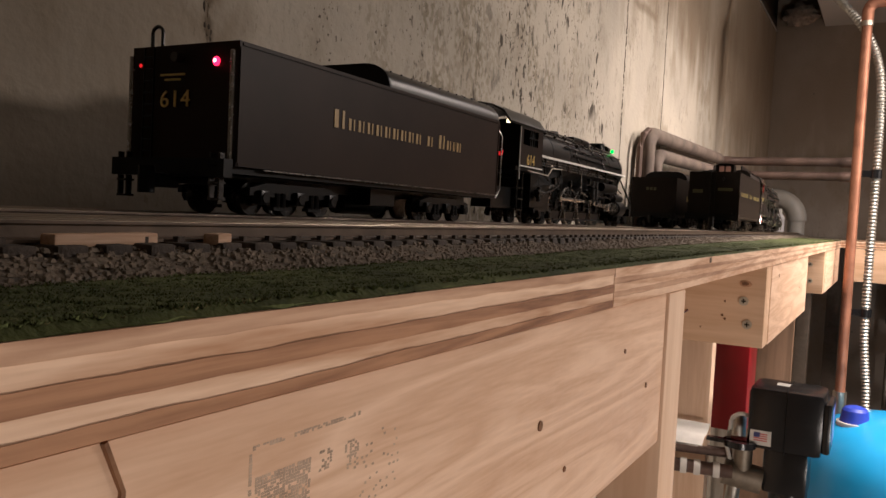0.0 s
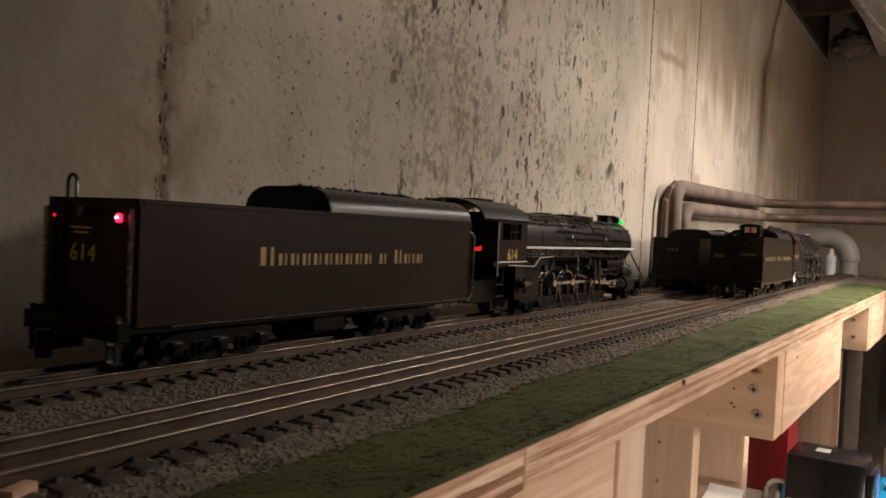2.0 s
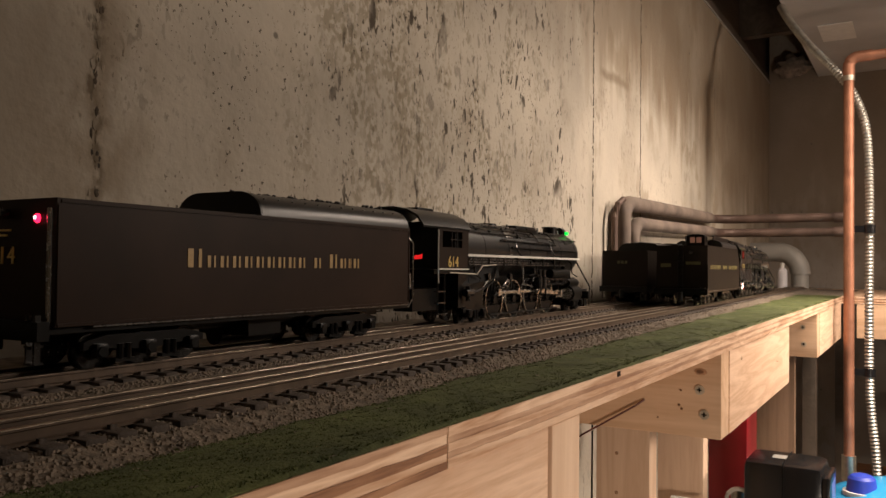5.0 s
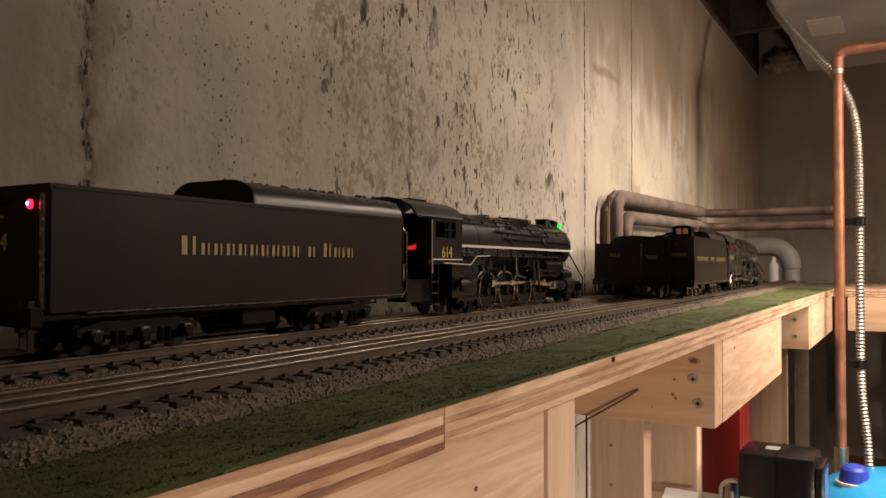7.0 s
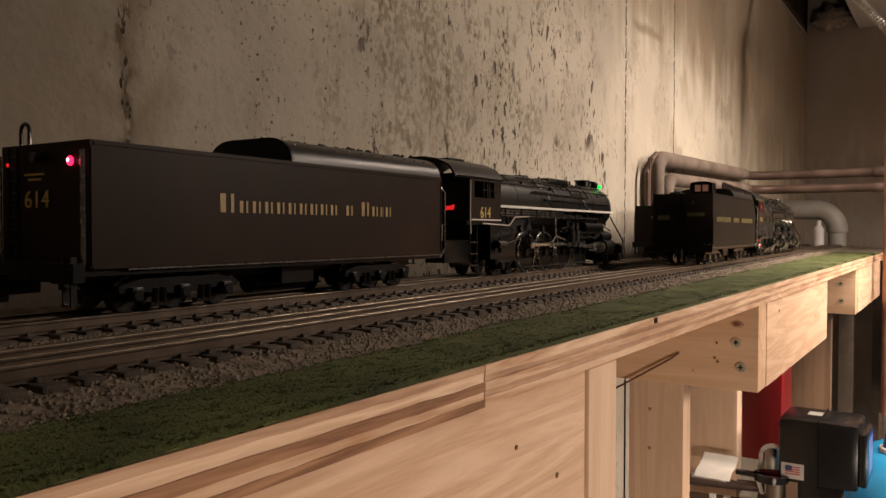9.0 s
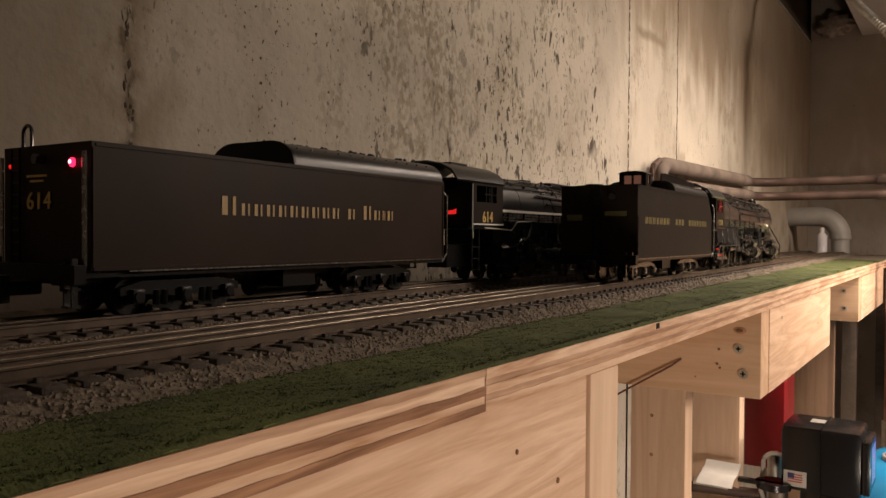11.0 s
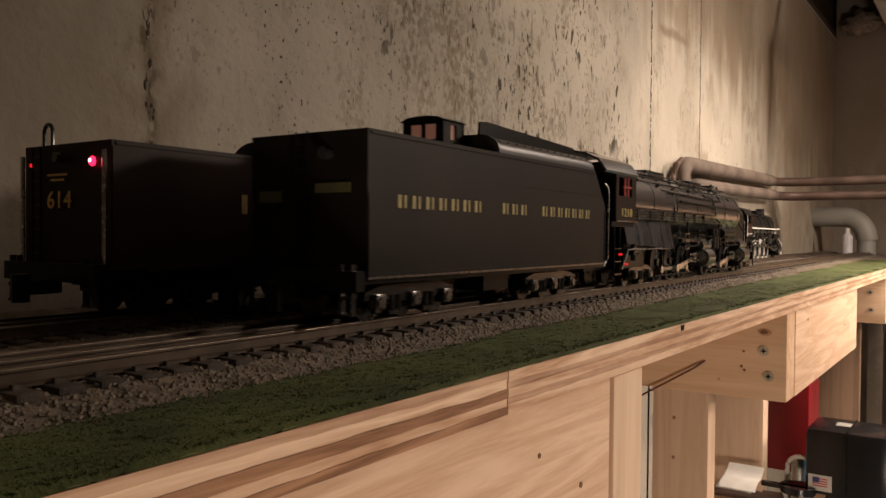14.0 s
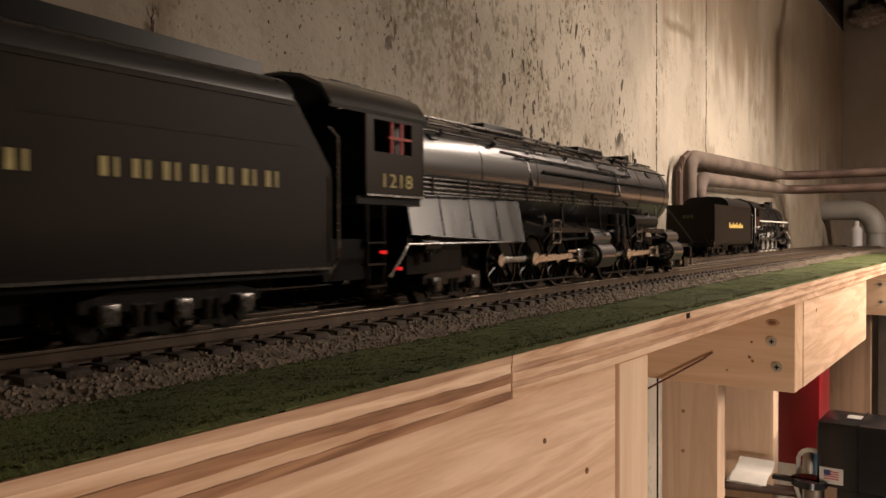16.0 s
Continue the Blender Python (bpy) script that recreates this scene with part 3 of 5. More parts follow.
def truck(parent, y0, n, pitch, spin, heavy=True):
    """A bogie: cast side frames with journal boxes and springs, and its wheels."""
    for s in (1, -1):
        x = s * 0.0245
        bm = B()
        l = pitch * (n - 1) / 2
        prism_x(bm, [(y0 - l - 0.009, 0.0105), (y0 - l - 0.009, 0.0145), (y0 - l + 0.004, 0.0175), (y0 + l - 0.004, 0.0175), (y0 + l + 0.009, 0.0145), (y0 + l + 0.009, 0.0105), (y0 + l - 0.006, 0.0105), (y0, 0.0085), (y0 - l + 0.006, 0.0105)], x - 0.0015, x + 0.0015)
        for i in range(n - 1):
            yy = y0 - l + pitch * (i + 0.5)
            for q in (-0.0025, 0.0025):
                rod(bm, (x + s * 0.0012, yy + q, 0.0045), (x + s * 0.0012, yy + q, 0.0125), 0.0019, 8)
            box(bm, x - 0.002, x + 0.0025, yy - 0.006, yy + 0.006, 0.003, 0.005)
        part("side_frame", bm, DARKSTEEL if heavy else BLACK, parent)
        for i in range(n):
            yy = y0 - l + pitch * i
            bm = B()
            box(bm, x - 0.002, x + s * 0.0035 + 0.001, yy - 0.0036, yy + 0.0036, 0.006, 0.0135, 0.0007)
            rod(bm, (x + s * 0.003, yy, 0.0095), (x + s * 0.0052, yy, 0.0095), 0.0028, 10)
            part("journal_box", bm, PIPESTEEL if heavy else BLACK, parent)
    for i in range(n):
        wheelset(parent, y0 - pitch * (n - 1) / 2 + pitch * i, 0.0092, SMALL, spin)


def tender(root, L, W, zb, zt, bunker0, spin, trucks, bunker_top=0.100, chamfer=0.0, bright=False, bunker_r=0.020, bunker_mat=None, paint=TENDERPAINT):
    side = [(0, zb), (0, zt), (L - chamfer, zt), (L, zt - chamfer * 1.3), (L, zb)]
    bm = prism_x(B(), side, -W, W)
    body = part("body", bm, paint, root)
    # edge beading on both flanks
    bm = B()
    for s in (1, -1):
        box(bm, s * W - 0.0006, s * W + 0.0006, 0.002, L - chamfer - 0.002, zt - 0.0022, zt - 0.0008)
        box(bm, s * W - 0.0006, s * W + 0.0006, 0.001, L - 0.001, zb, zb + 0.0016)
        for yy in (0.0004, L - 0.0016):
            box(bm, s * W - 0.0006, s * W + 0.0006, yy, yy + 0.0012, zb + 0.002, zt - chamfer * 1.3 - 0.003)
    part("beading", bm, paint, body)
    # rounded coal bunker
    prof = [(W - 0.0004, zt)]
    for i in range(1, 9):
        a = radians(90 * i / 8)
        rise = min(bunker_r, bunker_top - zt)
        prof.append((W - 0.0004 - bunker_r * (1 - math.cos(a)), bunker_top - rise + rise * math.sin(a)))
    prof.insert(1, (W - 0.0004, bunker_top - rise + 0.00001))
    bm = prism(B(), smooth_profile(prof), bunker0, L - chamfer - 0.001)
    bunker = part("bunker", bm, bunker_mat or BUNKERPAINT, root)
    bm = B()
    pr2 = [(x * 1.012, z + 0.0008) for x, z in prof]
    prism(bm, smooth_profile(pr2), bunker0 - 0.001, bunker0 + 0.001)
    part("bulkhead", bm, bunker_mat or BLACK, bunker)
    bm = B()
    for i in range(13):
        y = bunker0 + 0.006 + (L - chamfer - bunker0 - 0.012) * i / 12
        for s in (1, -1):
            rod(bm, (s * (W - 0.0045), y, zt + (bunker_top - zt) * 0.72), (s * (W - 0.0035), y, zt + (bunker_top - zt) * 0.74), 0.0006, 6)
    tagged(part("riveting", bm, BUNKERPAINT, bunker), kind="stuff")
    bm = B()
    random.seed(11)
    for i in range(150):
        c = Vector((random.uniform(-W + 0.021, W - 0.021), random.uniform(bunker0 + 0.008, L - chamfer - 0.012), bunker_top + random.uniform(-0.001, 0.0015)))
        bmesh.ops.create_icosphere(bm, subdivisions=1, radius=random.uniform(0.0012, 0.0026), matrix=Matrix.Translation(c) @ pose(0, 0, 0, random.uniform(0, 360), random.uniform(0, 360), 0))
    part("coal_load", bm, COAL, root, "heaped black coal")
    # underframe
    bm = box(B(), -W + 0.003, W - 0.003, -0.006, L + 0.004, zb - 0.0035, zb - 0.0002)
    box(bm, -0.012, 0.012, 0.01, L - 0.01, zb - 0.009, zb - 0.0035)
    box(bm, -W - 0.002, W + 0.002, -0.010, -0.004, zb - 0.006, zb + 0.003)
    part("underframe", bm, BLACK, root)
    for y0, n, pitch in trucks:
        truck(root, y0, n, pitch, spin, heavy=bright)
    for s in (1, -1):
        bm = B()
        x = s * (W - 0.002)
        for z in (zb - 0.017, zb - 0.009, zb - 0.001):
            box(bm, x - 0.006 if s > 0 else x, x if s > 0 else x + 0.006, -0.010, -0.004, z, z + 0.0011)
        for q in (0, 0.006):
            box(bm, x - s * q - 0.0006, x - s * q + 0.0006, -0.009, -0.006, zb - 0.017, zb + 0.006)
        part("corner_step", bm, DARKSTEEL, root)
    # coupler
    bm = B()
    box(bm, -0.004, 0.004, -0.022, -0.004, zb - 0.012, zb - 0.005, 0.0015)
    rod(bm, (0.003, -0.024, zb - 0.015), (0.003, -0.024, zb - 0.002), 0.004, 10)
    part("coupler", bm, BLACK, root)
    bm = B()
    rod(bm, (0, L * 0.5 - 0.02, 0.010), (0, L * 0.5 + 0.03, 0.010), 0.0075, 12)
    box(bm, -0.022, 0.022, L * 0.5 - 0.012, L * 0.5 + 0.018, 0.009, zb - 0.004)
    part("under_tank", bm, BLACK, root)
    # front gangway rails
    for s in (1, -1):
        part("hand_rail", tube(B(), [(s * W * 1.01, L - 0.002, zb - 0.003), (s * W * 1.04, L + 0.003, zb + 0.004), (s * W * 1.04, L + 0.003, zt - 0.012), (s * W * 1.0, L - 0.001, zt - 0.008)], 0.0007, 6), STEEL, root)
    return body


def loco(root, P, spin, rods):
    """A steam locomotive in its own space: rail height at z 0, running towards +y. P holds the lengths."""
    c0, c1, front = P["cab0"], P["cab1"], P["front"]
    cz, r = P["boiler_z"], P["boiler_r"]
    W = P["cab_w"]
    shell = P.get("paint", BOILER)
    # boiler: firebox end thicker, tapering forward
    bm = B()
    stations = [(c1 - 0.002, r), (c1 + 0.36 * (front - c1), r), (c1 + 0.62 * (front - c1), r * 0.93), (front - 0.045, r * 0.93), (front, r * 0.93), (front + 0.0015, r * 0.86)]
    seg = 40
    rings = [[bm.verts.new((q * math.cos(2 * math.pi * k / seg), y, cz + q * math.sin(2 * math.pi * k / seg))) for k in range(seg)] for y, q in stations]
    for a, b in zip(rings, rings[1:]):
        for k in range(seg):
            bm.faces.new((a[k], a[(k + 1) % seg], b[(k + 1) % seg], b[k]))
    bm.faces.new(rings[0])
    bm.faces.new(rings[-1])
    boiler = part("boiler", bm, shell, root)
    for f in (0.02, 0.17, 0.34, 0.52, 0.68, 0.82, 0.97):
        y = c1 + f * (front - c1)
        q = r if f < 0.36 else r * 0.93 + (r * 0.07) * max(0, (0.62 - f) / 0.26)
        bm = B()
        rod(bm, (0, y - 0.0012, cz), (0, y + 0.0012, cz), q * 1.012, 40)
        part("boiler_band", bm, shell, boiler)
    # smokebox front
    bm = B()
    rod(bm, (0, front, cz), (0, front + 0.004, cz), r * 0.62, 28, r * 0.55)
    rod(bm, (0, front + 0.004, cz + 0.002), (0, front + 0.014, cz + 0.002), 0.0055, 16)
    part("smokebox_door", bm, BLACK, boiler)
    # domes, stack, turret
    for name, y, rad, hgt in P["tops"]:
        bm = B()
        if name == "sand_dome":
            box(bm, -rad, rad, y - rad * 2.2, y + rad * 2.2, cz + r * 0.80, cz + r * 0.93 + hgt, rad * 0.28)
        else:
            rod(bm, (0, y, cz + r * 0.8), (0, y, cz + r * 0.93 + hgt), rad, 18, rad * 0.94)
            if name == "smoke_stack":
                rod(bm, (0, y, cz + r * 0.93 + hgt - 0.0015), (0, y, cz + r * 0.93 + hgt), rad * 1.12, 18)
        part(name, bm, BLACK, boiler)
    # running board and its lining
    zr = P["board_z"]
    for s in (1, -1):
        bm = box(B(), min(s * r * 0.55, s * P["board_w"]), max(s * r * 0.55, s * P["board_w"]), c1 + 0.001, P["board_end"], zr - 0.0012, zr)
        part("running_board", bm, BLACK, root)
        if P.get("lining"):
            part("lining", box(B(), s * P["board_w"] - 0.0007, s * P["board_w"] + 0.0007, c1 + 0.001, P["board_end"], zr - 0.0014, zr + 0.0008), WHITE, root, "white painted edge line")
    # cab, built of panels round its windows
    zb, ze, zt = P["cab_zb"], P["cab_ze"], P["cab_zt"]
    w0, w1, wz0, wz1 = c0 + 0.12 * (c1 - c0), c1 - 0.22 * (c1 - c0), zb + 0.52 * (ze - zb), ze - 0.10 * (ze - zb)
    bm = B()
    for s in (1, -1):
        x0, x1 = (W - 0.0012, W) if s > 0 else (-W, -W + 0.0012)
        box(bm, x0, x1, c0, c1, zb, wz0)
        box(bm, x0, x1, c0, c1, wz1, ze)
        box(bm, x0, x1, c0, w0, wz0, wz1)
        box(bm, x0, x1, w1, c1, wz0, wz1)
    box(bm, -W, W, c1 - 0.0015, c1, zb, ze)
    cabwall = part("cab_wall", bm, CABPAINT if P.get("brown") else TENDERPAINT, root)
    for s in (1, -1):
        bm = B()
        x = s * (W - 0.0006)
        for y in (w0 + (w1 - w0) * 0.48, w0 + (w1 - w0) * 0.74):
            box(bm, x - 0.0005, x + 0.0005, y - 0.0007, y + 0.0007, wz0, wz1)
        box(bm, x - 0.0005, x + 0.0005, w0 + (w1 - w0) * 0.4, w1, (wz0 + wz1) / 2 - 0.0006, (wz0 + wz1) / 2 + 0.0006)
        part("window_frame", bm, P.get("sash", BLACK), cabwall)
    prof = [(W + 0.0012, ze - 0.0005), (W * 0.86, ze + (zt - ze) * 0.52), (W * 0.55, ze + (zt - ze) * 0.85), (W * 0.2, zt)]
    inner = [(x * 0.97, z - 0.0016) for x, z in prof]
    bm = prism(B(), prof + [(-x, z) for x, z in reversed(prof)] + [(-x, z) for x, z in inner] + [(x, z) for x, z in reversed(inner)], P["roof0"], c1 + 0.002)
    part("cab_roof", bm, shell, root)
    bm = box(B(), -0.008, 0.008, c0 + 0.2 * (c1 - c0), c0 + 0.7 * (c1 - c0), zt - 0.001, zt + 0.002, 0.0005)
    part("roof_vent", bm, BLACK, root)
    part("backhead", prism(B(), [(-W + 0.003, zb), (W - 0.003, zb), (W - 0.003, ze - 0.002), (W * 0.8, ze + (zt - ze) * 0.4), (-W * 0.8, ze + (zt - ze) * 0.4), (-W + 0.003, ze - 0.002)], c1 - 0.020, c1 - 0.002), BLACK, root)
    part("cab_floor", box(B(), -W + 0.002, W - 0.002, c0 - 0.004, c1, zb - 0.004, zb - 0.0002), BLACK, root)
    part("ash_pan", box(B(), -0.026, 0.026, P["drive"][0] - 0.04, c1, 0.016, zb - 0.0042), BLACK, root)
    if P.get("lining"):
        for s in (1, -1):
            x = s * (W + 0.0004)
            part("lining", box(B(), x - 0.0004, x + 0.0004, c0, c1, zb - 0.0004, zb + 0.0007), WHITE, root)
            part("hand_rail", tube(B(), [(x, c0, zb - 0.012), (x, c0 - 0.001, zb), (x, c0 - 0.001, ze - 0.003)], 0.0006, 6), WHITE, root)
    # firebox and ash pan
    bm = B()
    f1 = P["firebox1"]
    fw = P["fire_w"]
    ft, fr, ff = P.get("fire_z", (zr - 0.003, zr - 0.030, zr - 0.022))
    ring0, ring1 = ([bm.verts.new((x, y, z)) for x, z in ((-fw * 0.86 * q, ft), (fw * 0.86 * q, ft), (fw * q, d), (-fw * q, d))] for y, d, q in ((c1, fr, 0.88), (f1, ff, 1.07)))
    for k in range(4):
        bm.faces.new((ring0[k], ring0[(k + 1) % 4], ring1[(k + 1) % 4], ring1[k]))
    bm.faces.new(ring0)
    bm.faces.new(ring1)
    firebox = part("firebox", bm, P.get("fire_mat", BLACK), root)
    for i in range(1, 4):
        y = c1 + (f1 - c1) * i / 4
        for s in (1, -1):
            part("stay_strip", rod(B(), (s * fw * 0.86 * (0.88 + 0.0475 * i), y, ft - 0.0005), (s * fw * (0.88 + 0.0475 * i), y, fr + (ff - fr) * i / 4 + 0.0005), 0.0005, 6), BLACK, firebox)
    # frame
    bm = box(B(), -0.010, 0.010, c0, front + 0.01, 0.014, 0.034)
    box(bm, -0.006, 0.006, c1, front, 0.030, cz - r * 0.6)
    part("frame", bm, BLACK, root)
    # pipes, hand rails and fittings along the flank
    for s in (1, -1):
        hz = cz + r * 0.62
        hx = s * r * 0.86
        part("hand_rail", tube(B(), [(hx, c1 + 0.01, hz), (hx, (c1 + front) / 2, hz), (hx * 0.93, front - 0.002, hz)], 0.0007, 6), DARKSTEEL, root)
        for k in range(9):
            y = c1 + 0.015 + (front - c1 - 0.03) * k / 8
            part("rail_post", rod(B(), (hx * 0.88, y, hz - 0.002), (hx, y, hz), 0.0006, 6), STEEL, root)
        for k in range(4):
            z = zr - 0.0016 - k * 0.0024
            part("pipe", tube(B(), [(s * P["board_w"] * 0.98, c1 + 0.004, z), (s * P["board_w"] * 0.98, c1 + min(0.86, 0.30 + 0.16 * k) * (front - c1), z), (s * P["board_w"] * 0.80, c1 + (0.34 + 0.16 * k) * (front - c1), z - 0.008)], 0.0007, 6), PIPESTEEL, root)
        for k in range(7):
            y = c1 + 0.012 + 0.034 * k
            part("pipe_clip", box(B(), s * P["board_w"] * 0.98 - 0.0010, s * P["board_w"] * 0.98 + 0.0010, y - 0.0008, y + 0.0008, zr - 0.0100, zr - 0.0004), DARKSTEEL, root)
        for k in range(3):
            y = c1 + (0.46 + 0.15 * k) * (front - c1)
            part("sand_pipe", tube(B(), arc((0, y, cz), r * 0.97, 25, 80, 6, (s, 0, 0), (0, 0, 1)), 0.0008, 5), DARKSTEEL, root)
        bm = B()
        y = P["pump"]
        for q in (0, 0.013):
            rod(bm, (s * 0.027, y + q, 0.030), (s * 0.027, y + q, 0.043), 0.0052, 12)
            rod(bm, (s * 0.027, y + q, 0.044), (s * 0.027, y + q, 0.052), 0.0044, 12)
        part("air_pump", bm, DARKSTEEL, root)
        bm = B()
        rod(bm, (s * 0.029, y + 0.03, 0.047), (s * 0.029, y + 0.085, 0.047), 0.0055, 14)
        part("air_tank", bm, BLACK, root)
    for s in (1, -1):
        for k, (y, zz) in enumerate(((c1 + 0.03, cz + r * 0.9), (c1 + 0.05, cz + r * 0.55), (c1 + 0.3 * (front - c1), cz + r * 0.75))):
            bm = B()
            rod(bm, (s * r * 0.25, y, zz), (s * r * 0.25, y, zz + 0.006), 0.002, 8)
            rod(bm, (s * r * 0.25 - 0.003, y, zz + 0.005), (s * r * 0.25 + 0.003, y, zz + 0.005), 0.0009, 6)
            part("valve", bm, DARKSTEEL, root)
    # plumbing on the flanks and crown
    rng = random.Random(P.get("seed", 1))
    for s in (1, -1):
        for k in range(16):
            y = c1 + 0.02 + (front - c1 - 0.05) * (k + rng.random()) / 16
            z0 = rng.uniform(0.034, 0.050)
            x = s * rng.uniform(0.027, 0.032)
            l = rng.uniform(0.008, 0.030)
            mat = STEEL if rng.random() < 0.35 else DARKSTEEL
            if P.get("heavy") and y < f1 + 0.008:
                continue
            if k % 3 == 0:
                part("pipe", tube(B(), [(x * 0.8, y, zr - 0.002), (x, y, zr - 0.006), (x, y + 0.002, z0), (x, y + l, z0 - 0.004)], rng.uniform(0.0007, 0.0013), 6), mat, root)
            elif k % 3 == 1:
                part("pipe", tube(B(), [(x, y, z0), (x, y + l, z0 + rng.uniform(-0.004, 0.004)), (x * 0.9, y + l + 0.004, z0 + 0.008)], rng.uniform(0.0008, 0.0014), 6), mat, root)
            else:
                bm = rod(B(), (x * 0.92, y, z0 + 0.004), (x * 1.04, y, z0 + 0.004), rng.uniform(0.0016, 0.0032), 10)
                box(bm, x - 0.0015, x + 0.0015, y - 0.002, y + 0.002, z0, z0 + 0.005, 0.0004)
                part("valve", bm, mat, root)
        for k in range(7):
            y = c1 + 0.03 + (front - c1 - 0.08) * (k + rng.random() * 0.6) / 7
            a = rng.uniform(28, 75)
            q = r * 0.97
            p = Vector((s * q * math.cos(radians(a)), y, cz + q * math.sin(radians(a))))
            d = Vector((s * math.cos(radians(a)), 0, math.sin(radians(a))))
            bm = rod(B(), p, p + d * rng.uniform(0.002, 0.005), rng.uniform(0.0010, 0.0022), 8)
            part("washout_plug", bm, DARKSTEEL, root)
        for k in range(2):
            y = c1 + 0.09 + (front - c1 - 0.12) * k / 2 + rng.uniform(0, 0.01)
            part("pipe", tube(B(), [(s * r * 0.90, y, cz + r * 0.45), (s * r * 0.92, y + 0.03, cz + r * 0.42), (s * r * 0.99, y + 0.034, cz + 0.002), (s * P["board_w"] * 0.9, y + 0.035, zr)], 0.0008, 6), DARKSTEEL, root)
    for k in range(3):
        y = c1 + 0.012 + 0.016 * k
        part("safety_valve", rod(B(), (0.006 - 0.006 * k, y, cz + r * 0.96), (0.006 - 0.006 * k, y, cz + r + 0.005), 0.0017, 10), BRASS if k == 1 else DARKSTEEL, root)
    part("bell", rod(B(), (0, front - 0.035, cz + r * 0.9), (0, front - 0.035, cz + r * 0.9 + 0.009), 0.004, 12, 0.002), BRASS, root)
    # driving wheels, cylinders and rods
    rd = P["wheel_r"]
    centre, tyre = wheel_meshes(rd, 14, tyre_mat=P.get("tyre_mat"))
    for group, cyl_y in P["engines"]:
        for y in group:
            wheelset(root, y, rd, centre, spin, tyre)
        for s in (1, -1):
            x = s * 0.0265
            bm = B()
            rod(bm, (s * 0.028, cyl_y - 0.014, rd + 0.002), (s * 0.028, cyl_y + 0.014, rd + 0.002), 0.0095, 20)
            rod(bm, (s * 0.027, cyl_y - 0.016, rd + 0.015), (s * 0.027, cyl_y + 0.016, rd + 0.015), 0.0052, 16)
            box(bm, s * 0.022 - 0.006, s * 0.022 + 0.006, cyl_y - 0.012, cyl_y + 0.012, rd - 0.006, rd + 0.022, 0.001)
            part("cylinder", bm, BOILER if P.get("heavy") else BLACK, root)
            part("cylinder_head", rod(B(), (s * 0.028, cyl_y - 0.0165, rd + 0.002), (s * 0.028, cyl_y - 0.0145, rd + 0.002), 0.0075, 18), STEEL, root)
            bm = box(B(), x - 0.001, x + 0.001, cyl_y - 0.05, cyl_y - 0.015, rd + 0.005, rd + 0.0068)
            box(bm, x - 0.001, x + 0.001, cyl_y - 0.05, cyl_y - 0.015, rd - 0.0015, rd)
            part("slide_bar", bm, STEEL, root)
            # coupling rod and main rod, made at their own pins
            ya, yb = group[0], group[-1]
            bm = box(B(), -0.0009, 0.0009, ya, yb, -0.0018, 0.0018, 0.0005)
            for y in group:
                rod(bm, (-0.0014, y, 0), (0.0014, y, 0), 0.0036, 12)
            ob = part("coupling_rod", bm, STEEL, root)
            rods.append((ob, s, "couple", rd, 0, 0))
            pin = group[-2] if len(group) > 2 else group[-1]
            reach = cyl_y - 0.032 - pin
            bm = prism_x(B(), [(-0.004, -0.0026), (-0.004, 0.0026), (reach, 0.0017), (reach + 0.003, 0), (reach, -0.0017)], -0.0009, 0.0009)
            rod(bm, (-0.0014, 0, 0), (0.0014, 0, 0), 0.0042, 12)
            ob = part("main_rod", bm, STEEL, root)
            rods.append((ob, s, "main", rd, pin, reach))
            bm = B()
            tube(bm, [(s * 0.0285, pin + 0.003, rd + 0.004), (s * 0.0285, pin + 0.018, rd + 0.014), (s * 0.0285, cyl_y - 0.02, rd + 0.015)], 0.0011, 6)
            tube(bm, [(s * 0.029, pin + 0.02, rd + 0.020), (s * 0.029, pin + 0.02, rd + 0.004)], 0.0014, 6)
            box(bm, s * 0.0275 - 0.002, s * 0.0275 + 0.002, pin + 0.006, cyl_y - 0.018, rd + 0.019, rd + 0.0225)
            part("valve_gear", bm, DARKSTEEL, root)
            part("crosshead", box(B(), x - 0.002, x + 0.002, cyl_y - 0.036, cyl_y - 0.028, rd - 0.0025, rd + 0.0075, 0.0008), STEEL, root)
            part("brake_pipe", tube(B(), [(s * 0.024, group[0] - 0.02, 0.006), (s * 0.024, group[-1] + 0.02, 0.006)], 0.0009, 5), DARKSTEEL, root)
    # stepped grab rail from the cab past the trailing truck, and outlined footboards on the articulated engine
    for s in (1, -1):
        if P.get("lining"):
            pts = [(s * W, c1 - 0.034, zb - 0.0030), (s * W, c1 + 0.018, zb - 0.0045), (s * W * 0.97, c1 + 0.032, zb + 0.0035), (s * W * 0.97, c1 + 0.062, zb + 0.0045)]
            part("grab_rail", tube(B(), pts, 0.0006, 6), SOLDER, root)
        else:
            pts = [(s * 0.034, c0 + 0.020, 0.016), (s * 0.034, c0 + 0.030, 0.026), (s * 0.034, c0 + 0.034, 0.0315), (s * 0.034, f1, 0.0318)]
            part("grab_rail", tube(B(), pts, 0.0007, 6), STEEL, root)
            part("cab_edge", box(B(), s * W - 0.0008, s * W + 0.0008, c0, c1, zb - 0.0004, zb + 0.0006), STEEL, root)
            for y in (c1 + 0.150, c1 + 0.305):
                bm = B()
                for q in (0, 0.011):
                    rod(bm, (s * 0.0335, y + q, 0.030), (s * 0.0335, y + q, 0.046), 0.0006, 6)
                for z in (0.0305, 0.038, 0.0455):
                    rod(bm, (s * 0.0335, y, z), (s * 0.0335, y + 0.011, z), 0.0006, 6)
                part("foot_step", bm, STEEL, root)
    for y0, n, pitch in P["trucks"]:
        truck(root, y0, n, pitch, spin, heavy=P.get("heavy", False))
    # pilot, steps and front deck
    e = P["pilot"]
